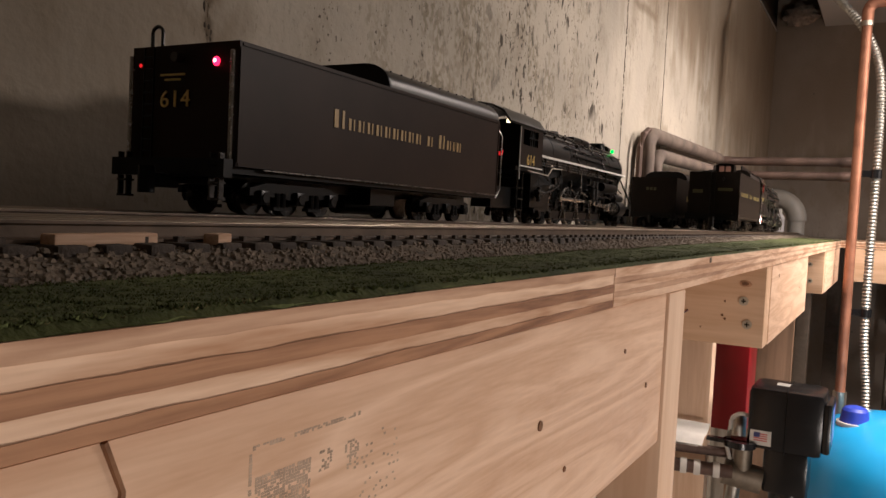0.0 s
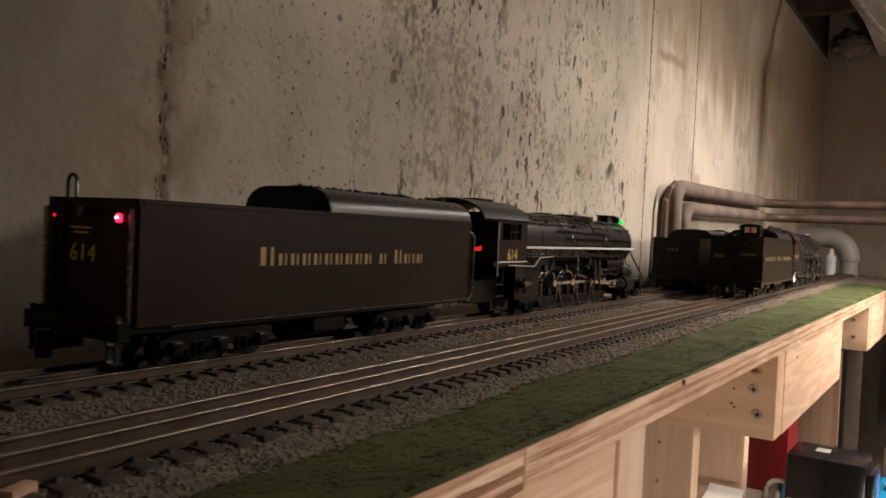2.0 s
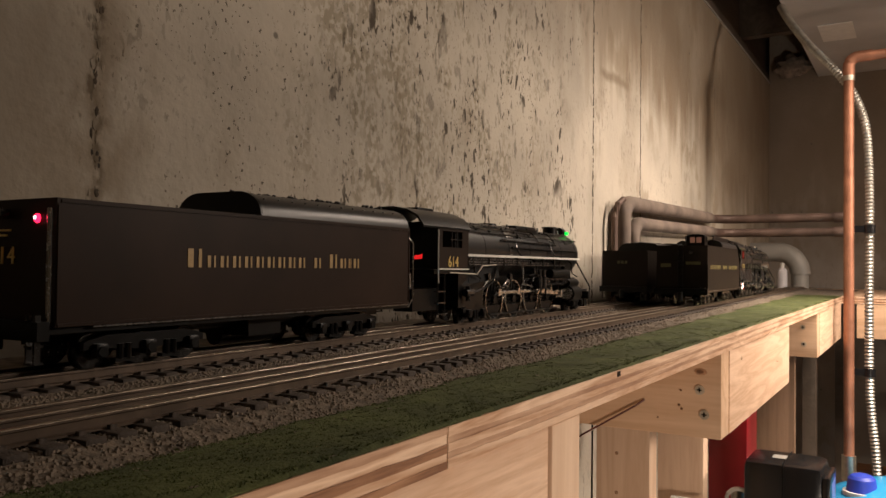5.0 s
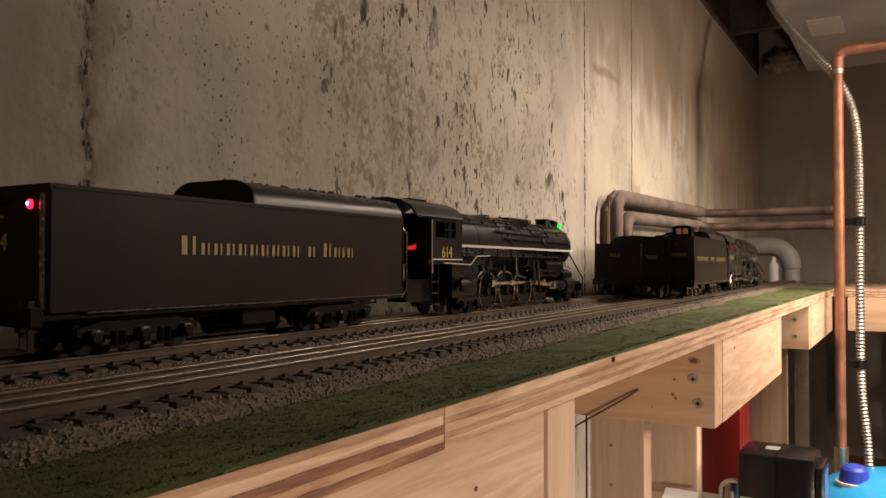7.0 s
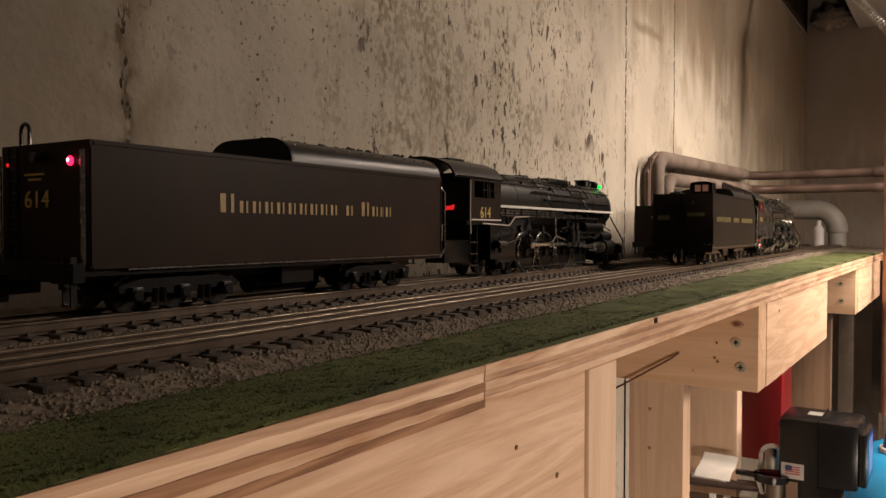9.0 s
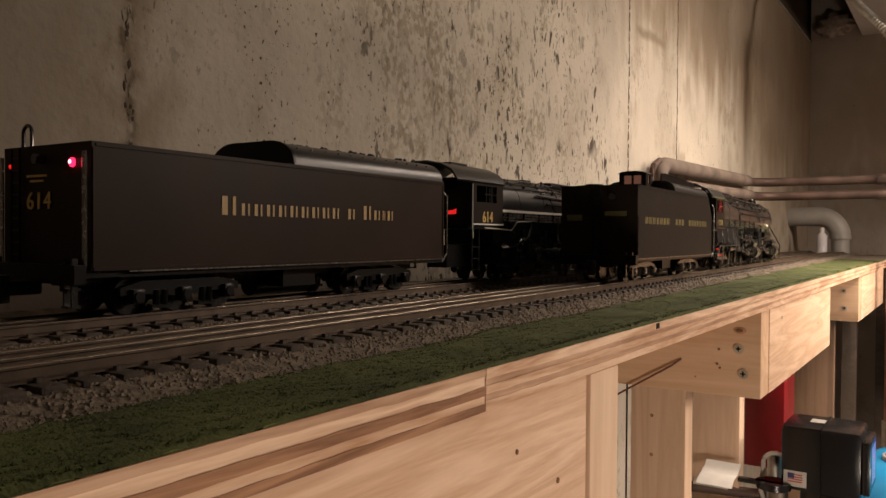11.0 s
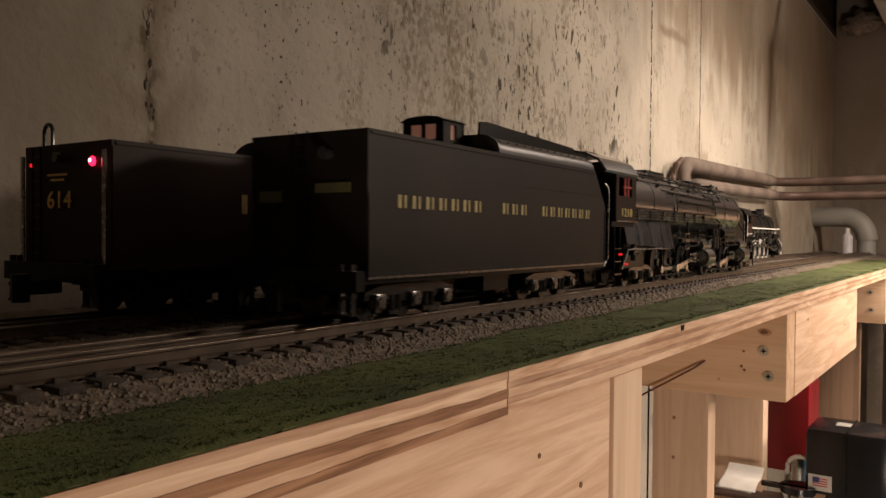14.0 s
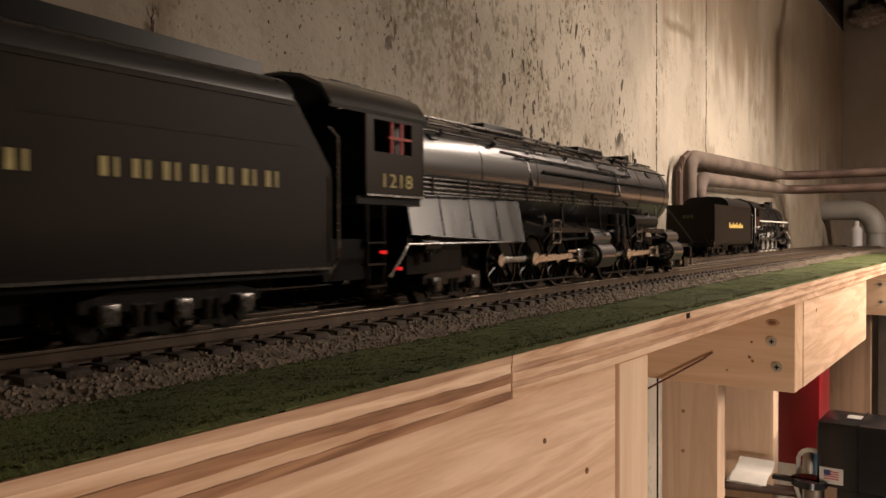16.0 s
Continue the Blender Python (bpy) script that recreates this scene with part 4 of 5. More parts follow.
    bm = box(B(), -0.033, 0.033, e - 0.012, e - 0.006, 0.014, 0.024, 0.001)
    prism_x(bm, [(e - 0.008, 0.004), (e + 0.006, 0.004), (e - 0.002, 0.016), (e - 0.008, 0.018)], -0.026, 0.026)
    box(bm, -0.030, 0.030, front - 0.03, e - 0.008, 0.024, 0.027)
    part("pilot", bm, BLACK, root)
    for s in (1, -1):
        part("front_step", tube(B(), [(s * 0.031, e - 0.004, 0.006), (s * 0.032, e - 0.004, 0.030), (s * 0.020, front + 0.002, zr + 0.001)], 0.0009, 6), P.get("step_mat", DARKSTEEL), root)
    # cab steps and injector
    for s in (1, -1):
        bm = B()
        tube(bm, [(s * (W - 0.003), c0 + 0.004, zb), (s * (W - 0.003), c0 + 0.004, 0.012)], 0.0009, 6)
        tube(bm, [(s * (W - 0.003), c0 + 0.016, zb), (s * (W - 0.003), c0 + 0.016, 0.012)], 0.0009, 6)
        for z in (0.012, 0.022, 0.032):
            box(bm, s * (W - 0.003) - 0.003, s * (W - 0.003) + 0.001, c0 + 0.003, c0 + 0.017, z, z + 0.0009)
        part("cab_steps", bm, DARKSTEEL, root)
        bm = B()
        rod(bm, (s * 0.030, c1 + 0.006, 0.030), (s * 0.030, c1 + 0.02, 0.030), 0.0036, 10)
        rod(bm, (s * 0.030, c1 + 0.012, 0.022), (s * 0.030, c1 + 0.012, 0.036), 0.0022, 8)
        if not P.get("heavy"):
            tube(bm, [(s * 0.031, c1 + 0.02, 0.030), (s * 0.033, c1 + 0.04, 0.034), (s * 0.033, c1 + 0.06, 0.040), (s * 0.031, c1 + 0.07, 0.052)], 0.0013, 6)
        part("injector", bm, DARKSTEEL, root)


def boiler_fittings(root, P):
    """Long pipes on brackets, cover plates and valves on a boiler."""
    c1, front, r, cz = P["cab1"], P["front"], P["boiler_r"], P["boiler_z"]

    def radius(f):
        return r * (1 - 0.07 * max(0.0, min(1.0, (f - 0.36) / 0.26)))

    for s in (1, -1):
        for a, f0, f1, q, mat in ((66, 0.01, 0.98, 0.0010, PIPESTEEL), (48, 0.01, 0.57, 0.0008, DARKSTEEL), (22, 0.27, 0.76, 0.0009, DARKSTEEL), (8, 0.35, 0.96, 0.0011, BLACK)):
            pts = []
            for k in range(13):
                f = f0 + (f1 - f0) * k / 12
                rr = radius(f) + 0.0016
                pts.append((s * rr * math.cos(radians(a)), c1 + f * (front - c1), cz + rr * math.sin(radians(a))))
            part("boiler_pipe", tube(B(), pts, q, 6), mat, root)
            for k in range(1, 12, 2):
                p = Vector(pts[k])
                d = Vector((p.x, 0, p.z - cz)).normalized()
                part("pipe_bracket", rod(B(), p - d * 0.0026, p + d * 0.0008, 0.0011, 6), BLACK, root)
        for f, a, w, h, mat in ((0.055, 30, 0.007, 0.0035, BLACK), (0.365, 40, 0.016, 0.0085, PIPESTEEL), (0.57, 46, 0.012, 0.006, BLACK), (0.735, 42, 0.014, 0.008, PIPESTEEL), (0.89, 34, 0.010, 0.005, BLACK)):
            plate = part("cover_plate", box(B(), -0.0004, 0.0009, -w / 2, w / 2, -h / 2, h / 2, 0.0003), mat, root)
            plate.matrix_basis = pose(s * radius(f) * math.cos(radians(a)), c1 + f * (front - c1), cz + radius(f) * math.sin(radians(a)), 0, -a if s > 0 else a - 180, 0)
    for f in (0.037, 0.104, 0.47, 0.54, 0.74, 0.94):
        y = c1 + f * (front - c1)
        part("crown_valve", rod(B(), (0.004, y, cz + r * 0.90), (0.004, y, cz + r + 0.0035), 0.0016, 8, 0.0011), BLACK, root)
    part("turret_cover", prism(B(), [(-0.014, cz + r * 0.88), (0.014, cz + r * 0.88), (0.011, cz + r + 0.003), (-0.011, cz + r + 0.003)], c1 + 0.0025, c1 + 0.022), BLACK, root)


def lay(base, y):
    """The pose of a train on its track, by the place of its rear along the shelf."""
    return pose(base(y), y, RAILZ, 0, 0, YAW)


def inner_track(y):
    return track_x(-0.300, 0.3, y)


def outer_track(y):
    return track_x(-0.195, 0.4, y)


SPIN_A, RODS_A, SPIN_B, RODS_B, SPIN_C, RODS_C = [], [], [], [], [], []

# the parked express engine and its tender
t1 = thing("tender", "satin black twelve-wheeled model tender with gold lettering and red rear lamps", "model train", "model trains", lay(inner_track, 0.298))
tender(t1, 0.309, 0.037, 0.024, 0.085, 0.137, SPIN_A, ((0.062, 3, 0.030), (0.240, 3, 0.030)), 0.100)
widths = [0.0125] + [0.0078] * 9 + [-0.004, 0.0085, -0.004, 0.0100, 0.0080, 0.0036, 0.0080]
heights = [0.0105] + [0.0068] * 9 + [0, 0.0068, 0, 0.0095, 0.0068, 0.0068, 0.0068]
# steel strip added to stand for the glints along the lower edge
part("base_line", box(B(), 0.0366, 0.0377, 0.020, 0.309, 0.0230, 0.0237), PIPESTEEL, t1, "bright lower edge")
name_shapes(t1, NAMEGOLD, "gold lettering", 0.0371, 0.078, 0.0525, widths, heights, 0.0021)
writing("number", "614", 0.0122, pose(-0.005, -0.0007, 0.0535, 90, 0, 0), GOLD, t1, "gold number 614", stretch=1.08, spacing=1.12)
for x0, x1, z in ((-0.016, 0.001, 0.0695), (-0.013, -0.002, 0.0670)):
    part("lettering", box(B(), x0, x1, -0.0006, 0.0, z, z + 0.001), GOLD, t1)
for s, x in ((1, 0.0225), (-1, -0.031)):
    q = 0.0021 if s > 0 else 0.0010
    bm = B()
    bmesh.ops.create_uvsphere(bm, u_segments=16, v_segments=10, radius=q, matrix=pose(x, -0.0004, 0.0755) @ Matrix.Diagonal((1, 0.7, 1.1, 1)))
    lens = part("rear_lamp", bm, REDLIGHT if s > 0 else REDDIM, t1, "glowing red lamp")
    if s > 0:
        bm = B()
        bmesh.ops.create_uvsphere(bm, u_segments=12, v_segments=8, radius=0.00105, matrix=pose(x, -0.0013, 0.0757))
        part("filament", bm, REDCORE, lens, "white-hot lamp centre")
    part("corner_rail", rod(B(), (s * 0.0352, -0.0025, 0.026), (s * 0.0352, -0.0025, 0.080), 0.0012, 8), STEEL, t1, "polished grab rail")
part("vent_pipe", tube(B(), [(-0.030, 0.006, 0.084), (-0.030, 0.006, 0.0925), *arc((-0.0262, 0.006, 0.0932), 0.0038, 180, 0, 6, (1, 0, 0), (0, 0, 1)), (-0.0224, 0.006, 0.084)], 0.0010, 8), DARKSTEEL, t1)
bm = B()
for x in (-0.026, -0.019):
    rod(bm, (x, -0.0022, 0.026), (x, -0.0022, 0.084), 0.0005, 6)
for i in range(9):
    rod(bm, (-0.026, -0.0022, 0.031 + i * 0.006), (-0.019, -0.0022, 0.031 + i * 0.006), 0.0004, 6)
part("ladder", bm, BLACK, t1)
part("back_lamp", rod(B(), (-0.002, -0.005, 0.078), (-0.002, 0, 0.078), 0.0025, 12), DARKSTEEL, t1)
e1 = thing("locomotive", "glossy black model express locomotive with white line and green lamps", "model train", "model trains", lay(inner_track, 0.298))
P1 = dict(paint=ENGINEPAINT, cab0=0.357, cab1=0.412, front=0.735, boiler_z=0.071, boiler_r=0.0275, cab_w=0.0365, cab_zb=0.052, cab_ze=0.0895, cab_zt=0.1055, roof0=0.330,
          board_z=0.0655, board_w=0.0355, board_end=0.712, lining=True, firebox1=0.490, fire_w=0.029, drive=(0.503,), pump=0.60, wheel_r=0.0205, brown=True,
          engines=(((0.503, 0.5505, 0.598, 0.6455), 0.705),), trucks=((0.447, 2, 0.030), (0.727, 2, 0.030)), pilot=0.766,
          tops=(("steam_dome", 0.52, 0.012, 0.004), ("sand_dome", 0.60, 0.013, 0.005), ("smoke_stack", 0.70, 0.009, 0.009)))
loco(e1, P1, SPIN_A, RODS_A)
boiler_fittings(e1, P1)
writing("number", "614", 0.0135, pose(0.0367, 0.383, 0.0540, 90, 0, 90), GOLD, e1, "gold number 614", stretch=0.95)
for x in (-0.012, 0.012):
    bm = rod(B(), (x, 0.729, 0.0965), (x, 0.729, 0.1005), 0.0021, 12)
    part("class_lamp", bm, GREENLIGHT, e1, "glowing green lamp")
part("headlight_case", rod(B(), (0, 0.732, 0.101), (0, 0.742, 0.101), 0.0055, 16), BLACK, e1)
part("cab_glow", prism(B(), [(0.012, 0.0605), (0.020, 0.061), (0.0205, 0.0655), (0.017, 0.0642), (0.0125, 0.0640)], 0.356, 0.3566), REDDIM, e1, "red firebox glow")
part("cab_lamp", rod(B(), (0.026, 0.352, 0.0895), (0.026, 0.352, 0.0925), 0.0018, 10), AMBER, e1)

# the parked freight engine further along
t3 = thing("tender", "black model tender with small yellow script, parked beyond the express engine", "model train", "model trains", lay(inner_track, 1.324))
tender(t3, 0.245, 0.037, 0.022, 0.0835, 0.085, SPIN_C, ((0.05, 3, 0.028), (0.195, 3, 0.028)), 0.098, paint=FREIGHTPAINT)
bm = B()
for i, h in enumerate((0.009, 0.006, 0.005, 0.009, 0.005, 0.007, 0.009, 0.005, 0.006, 0.009, 0.005, 0.006)):
    part("letter_block", box(B(), 0.0371, 0.0375, 0.090 + i * 0.0078, 0.0955 + i * 0.0078, 0.047, 0.047 + h), GOLD, t3, "small yellow script")
for i in range(3):
    part("lettering", box(B(), -0.012 + i * 0.006, -0.008 + i * 0.006, -0.0006, 0, 0.062, 0.067), OLIVE, t3)
e3 = thing("locomotive", "black model freight locomotive with white line and pale tyres, parked", "model train", "model trains", lay(inner_track, 1.324))
P3 = dict(paint=ENGINEPAINT, cab0=0.280, cab1=0.322, front=0.60, boiler_z=0.070, boiler_r=0.026, cab_w=0.0365, cab_zb=0.050, cab_ze=0.0875, cab_zt=0.102, roof0=0.262,
          board_z=0.062, board_w=0.0355, board_end=0.595, lining=True, firebox1=0.39, fire_w=0.028, drive=(0.41,), pump=0.52, wheel_r=0.0195,
          engines=(((0.415, 0.459, 0.503, 0.547), 0.60),), trucks=((0.352, 2, 0.028), (0.625, 1, 0.02)), pilot=0.645, step_mat=WHITE, tyre_mat=WHITE,
          tops=(("steam_dome", 0.42, 0.012, 0.006), ("sand_dome", 0.50, 0.012, 0.006), ("smoke_stack", 0.57, 0.009, 0.012)))
loco(e3, P3, SPIN_C, RODS_C)

# the articulated engine that backs along the outer track
t2 = thing("tender", "black model tender with yellow lettering and small cabin on top", "model train", "model trains", lay(outer_track, 1.255))
tender(t2, 0.280, 0.037, 0.0225, 0.0895, 0.120, SPIN_B, ((0.050, 3, 0.029), (0.212, 3, 0.029)), 0.1000, chamfer=0.020, bright=True, bunker_r=0.0130, bunker_mat=BUNKERPAINT, paint=FREIGHTPAINT)
widths = [0.0082] * 7 + [-0.0164] + [0.0080] * 3 + [-0.0138] + [0.0080] * 7
heights = [0.0062] * 7 + [0] + [0.0062] * 3 + [0] + [0.0062] * 7
name_shapes(t2, DULLGOLD, "dull yellow lettering", 0.0371, 0.022, 0.0545, widths, heights, 0.0034)
for x0, x1, z0, z1 in ((-0.031, -0.016, 0.057, 0.0625), (0.006, 0.027, 0.061, 0.0655)):
    part("lettering", box(B(), x0, x1, -0.0008, 0.0, z0, z1), OLIVE, t2)
part("seam", box(B(), 0.0368, 0.0373, 0.150, 0.262, 0.0715, 0.0720), FREIGHTPAINT, t2)
part("base_line", box(B(), 0.0366, 0.0378, 0.0, 0.28, 0.0215, 0.0226), PIPESTEEL, t2, "bright lower edge")
bm = B()
K0, K1, KZ = 0.095, 0.1175, 0.1075
for y0, y1 in ((K0, K0 + 0.0014), (K1 - 0.0014, K1)):
    for a, b in ((-0.014, -0.009), (-0.001, 0.001), (0.009, 0.014)):
        box(bm, a, b, y0, y1, 0.088, KZ)
    box(bm, -0.014, 0.014, y0, y1, 0.088, 0.0965)
    box(bm, -0.014, 0.014, y0, y1, KZ - 0.0022, KZ)
for s in (1, -1):
    x0, x1 = sorted((s * 0.014, s * 0.0127))
    box(bm, x0, x1, K0, K1, 0.088, 0.0965)
    box(bm, x0, x1, K0, K1, KZ - 0.0022, KZ)
    for a, b in ((K0, K0 + 0.008), (K0 + 0.014, K1)):
        box(bm, x0, x1, a, b, 0.0965, KZ - 0.0022)
cabin = part("cabin", bm, FREIGHTPAINT, t2, "small brakeman's cabin with lit windows")
prof = [(0.0155, KZ - 0.0005), (0.011, KZ + 0.0015), (0.004, KZ + 0.0024)]
part("cabin_roof", prism(B(), smooth_profile(prof), K0 - 0.0015, K1 + 0.001), BLACK, cabin)
part("lit_interior", box(B(), -0.0125, 0.0125, K0 + 0.0016, K1 - 0.0016, 0.0888, KZ - 0.0004), WINDOWGLOW, cabin)
bm = B()
for s in (1, -1):
    prism_x(bm, [(0.121, 0.0985), (0.122, 0.1085), (0.130, 0.1095), (0.255, 0.1060), (0.257, 0.0985)], s * 0.0215 - 0.0006, s * 0.0215 + 0.0006)
box(bm, -0.0208, 0.0208, 0.2525, 0.254, 0.0985, 0.1055)
part("coal_board", bm, BLACK, t2)
bm = B()
for x in (-0.005, 0.002):
    rod(bm, (x, -0.002, 0.024), (x, -0.002, 0.090), 0.0005, 6)
for i in range(10):
    rod(bm, (-0.005, -0.002, 0.030 + i * 0.006), (0.002, -0.002, 0.030 + i * 0.006), 0.0004, 6)
part("ladder", bm, BLACK, t2)
part("back_lamp", rod(B(), (0.014, -0.005, 0.079), (0.014, 0, 0.079), 0.0030, 12), DARKSTEEL, t2)
part("hatch", rod(B(), (-0.016, 0.03, 0.0894), (-0.016, 0.03, 0.0925), 0.009, 16), BLACK, t2)
e2 = thing("locomotive", "glossy black articulated model steam locomotive with red cab window frames", "model train", "model trains", lay(outer_track, 1.255))
P2 = dict(heavy=True, cab0=0.286, cab1=0.330, front=0.735, boiler_z=0.0725, boiler_r=0.0295, cab_w=0.0365, cab_zb=0.054, cab_ze=0.0925, cab_zt=0.1085, roof0=0.262, seed=4,
          board_z=0.0665, board_w=0.0335, board_end=0.60, firebox1=0.437, fire_w=0.0335, fire_mat=FIREBOX, fire_z=(0.0572, 0.036, 0.0315), drive=(0.42,), pump=0.60, wheel_r=0.0185, brown=True,
          engines=(((0.437, 0.477, 0.517), 0.567), ((0.604, 0.644, 0.684), 0.733)), trucks=((0.372, 2, 0.038), (0.752, 2, 0.028)), pilot=0.795, sash=REDSASH, tyre_mat=DARKSTEEL,
          tops=(("sand_dome", 0.455, 0.012, 0.006), ("sand_dome", 0.595, 0.011, 0.0045), ("smoke_stack", 0.675, 0.0095, 0.0045)))
loco(e2, P2, SPIN_B, RODS_B)
writing("number", "1218", 0.0092, pose(0.0367, 0.308, 0.0580, 90, 0, 90), NUMBERGOLD, e2, "yellow number 1218", stretch=1.25, spacing=1.1)
boiler_fittings(e2, P2)
for x, y, z in ((0.022, 0.318, 0.0885), (0.018, 0.318, 0.060), (0.034, 0.299, 0.028), (0.034, 0.311, 0.020)):
    part("cab_lamp", rod(B(), (x, y, z), (x + 0.003, y, z), 0.0008, 8), REDDIM, e2, "tiny red light")


# ---- motion of the trains ----
TRAVEL = [(0.0, 1.255), (6.0, 1.255), (6.5, 1.243), (7.0, 1.215), (7.5, 1.184), (8.0, 1.150), (8.5, 1.112), (9.0, 1.066), (10.25, 0.885), (11.5, 0.690),
          (12.0, 0.627), (12.5, 0.563), (13.0, 0.497), (13.5, 0.427), (14.0, 0.356), (14.5, 0.279), (15.0, 0.206), (15.5, 0.130), (16.0, 0.050)]
LEAD = 0.018


def travel(t):
    ts = [a for a, _ in TRAVEL]
    ys = [b for _, b in TRAVEL]
    for i in range(len(ts) - 1):
        if t <= ts[i + 1] + 1e-9:
            h = ts[i + 1] - ts[i]
            f = (t - ts[i]) / h
            def slope(k):
                if k <= 1:
                    return 0.0
                if k >= len(ts) - 1:
                    return (ys[-1] - ys[-2]) / (ts[-1] - ts[-2])
                return (ys[k + 1] - ys[k - 1]) / (ts[k + 1] - ts[k - 1])
            a, b = slope(i) * h, slope(i + 1) * h
            return (2 * f**3 - 3 * f**2 + 1) * ys[i] + (f**3 - 2 * f**2 + f) * a + (-2 * f**3 + 3 * f**2) * ys[i + 1] + (f**3 - f**2) * b
    return ys[-1]


def rod_pose(s, kind, rd, pin, reach, turn):
    """Where a rod lies when the drivers have turned by that many degrees."""
    a = radians(turn) + (0.6 if s > 0 else 2.17)
    crank = rd * 0.42
    cy, cz = crank * math.cos(a), crank * math.sin(a)
    if kind == "couple":
        return pose(s * 0.0222, cy, rd + cz)
    tilt = math.degrees(math.atan2(0.0025 - cz, reach))
    return pose(s * 0.0250, pin + cy, rd + cz, tilt, 0, 0)


def place_rods(rods):
    for ob, s, kind, rd, pin, reach in rods:
        ob.matrix_basis = rod_pose(s, kind, rd, pin, reach, 25)


def motions():
    place_rods(RODS_A)
    place_rods(RODS_C)
    times = [0.0] + [6.0 + i / 15 for i in range(151)]
    for root, lead in ((t2, 0.0), (e2, LEAD)):
        walk(root, [(t, lay(outer_track, travel(t) + lead)) for t in [0.0, 3.0] + [6.0 + 0.25 * i for i in range(41)]])
    for ob, s, y, r in SPIN_B:
        rows = []
        for t in times:
            turn = math.degrees((1.255 - travel(t)) / r)
            rows.append((t, pose(s * (GAUGE - 0.0025), y, r) @ pose(0, 0, 0, turn, 0, 0) @ pose(0, 0, 0, 0, 0, 0 if s > 0 else 180)))
        walk(ob, rows)
    for ob, s, kind, rd, pin, reach in RODS_B:
        walk(ob, [(t, rod_pose(s, kind, rd, pin, reach, math.degrees((1.255 - travel(t)) / rd))) for t in times])


# ---- track, ballast and turf ----
def track(name, base, y0, y1, label):
    """Three rails on closely spaced ties."""
    root = thing(name, label, "track", "railway tracks", kind="structure")
    root.matrix_basis = pose(base(0.0), 0, RAILZ, 0, 0, YAW)
    for x, h in ((-GAUGE, 0), (0, 0.0004), (GAUGE, 0)):
        bm = B()
        prism(bm, [(x - 0.0022, -0.0062), (x + 0.0022, -0.0062), (x + 0.0022, -0.0054), (x + 0.0006, -0.0048), (x + 0.0006, -0.0018), (x + 0.0013, -0.0013), (x + 0.0013, -0.0003), (x - 0.0013, -0.0003), (x - 0.0013, -0.0013), (x - 0.0006, -0.0018), (x - 0.0006, -0.0048), (x - 0.0022, -0.0054)], y0, y1)
        r = part("rail", bm, RAIL, root)
        crown = [(x + 0.00135 * math.cos(radians(a)), -0.0005 + 0.0006 * math.sin(radians(a))) for a in range(0, 181, 20)]
        part("rail_head", prism(B(), crown, y0, y1), RAILTOP, r)
    bm = box(B(), -0.029, 0.029, -0.0042, 0.0042, -0.0105, -0.0062, 0.0006)
    for x in (-GAUGE, GAUGE, 0):
        for q in (-0.0036, 0.0036):
            box(bm, x + q - 0.0010, x + q + 0.0010, -0.0014, 0.0014, -0.0063, -0.0045)
    tie = mesh_of("tie", bm, TIE)
    random.seed(3)
    n = int((y1 - y0) / 0.0138)
    for i in range(min(n, 290)):
        ob = new("tie", tie)
        ob.parent = root
        ob.matrix_basis = pose(random.uniform(-0.0006, 0.0006), y0 + 0.005 + i * 0.0138, 0, 0, 0, random.uniform(-1.2, 1.2))
    return root


track("inner_track", inner_track, -0.9, 3.05, "three-rail model track with dark ties next to the wall")
track("outer_track", outer_track, -0.9, 3.05, "three-rail model track with dark ties along the shelf front")


def turf_edge(y):
    return -0.150 - 0.028 * (y - 0.4) + 0.006 * noise.noise((y * 9, 0, 3)) + 0.003 * noise.noise((y * 40, 0, 8))


def bed():
    """The ballast bed, a sheet that humps round the tracks and dies out at the turf."""
    bm = B()
    nx, ny = 60, 420
    grid = []
    for j in range(ny + 1):
        y = -0.7 + 3.9 * j / ny
        row = []
        for i in range(nx + 1):
            x = WALL_X + 0.003 + (EDGE - 0.003 - WALL_X - 0.003) * i / nx
            d = (turf_edge(y) - x)
            z = DECK + 0.0012 + 0.0064 * max(0.0, min(1.0, d / 0.018)) + 0.0012 * noise.noise((x * 160, y * 160, 0)) + 0.0008 * noise.noise((x * 420, y * 420, 4))
            row.append(bm.verts.new((x, y, max(z, DECK + 0.0006))))
        grid.append(row)
    for j in range(ny):
        for i in range(nx):
            bm.faces.new((grid[j][i], grid[j][i + 1], grid[j + 1][i + 1], grid[j + 1][i]))
    return solid("ballast_bed", bm, EARTH, "grey-brown ballast bed on the shelf", "ballast", kind="stuff")


def scatter(name, mat, count, where, make, label, category, seed):
    """Many small pieces joined into one mesh."""
    rng = random.Random(seed)
    verts, faces = [], []
    for _ in range(count):
        p = where(rng)
        if p is None:
            continue
        v, f = make(rng)
        k = len(verts)
        verts += [(p[0] + a, p[1] + b, p[2] + c) for a, b, c in v]
        faces += [tuple(q + k for q in g) for g in f]
    me = bpy.data.meshes.new(name)
    me.from_pydata(verts, [], faces)
    me.materials.append(mat)
    return tagged(new(name, me), label, category, kind="stuff")


def stone(rng):
    s = rng.uniform(0.0004, 0.0009)
    c = [(-s, -s, 0), (s, -s, 0), (s, s, 0), (-s, s, 0)]
    v = [(x * rng.uniform(0.6, 1.2), y * rng.uniform(0.6, 1.2), -s * 0.4) for x, y, z in c] + [(x * rng.uniform(0.3, 0.9), y * rng.uniform(0.3, 0.9), s * rng.uniform(0.5, 1.0)) for x, y, z in c]
    return v, [(4, 5, 6, 7), (0, 1, 5, 4), (1, 2, 6, 5), (2, 3, 7, 6), (3, 0, 4, 7)]


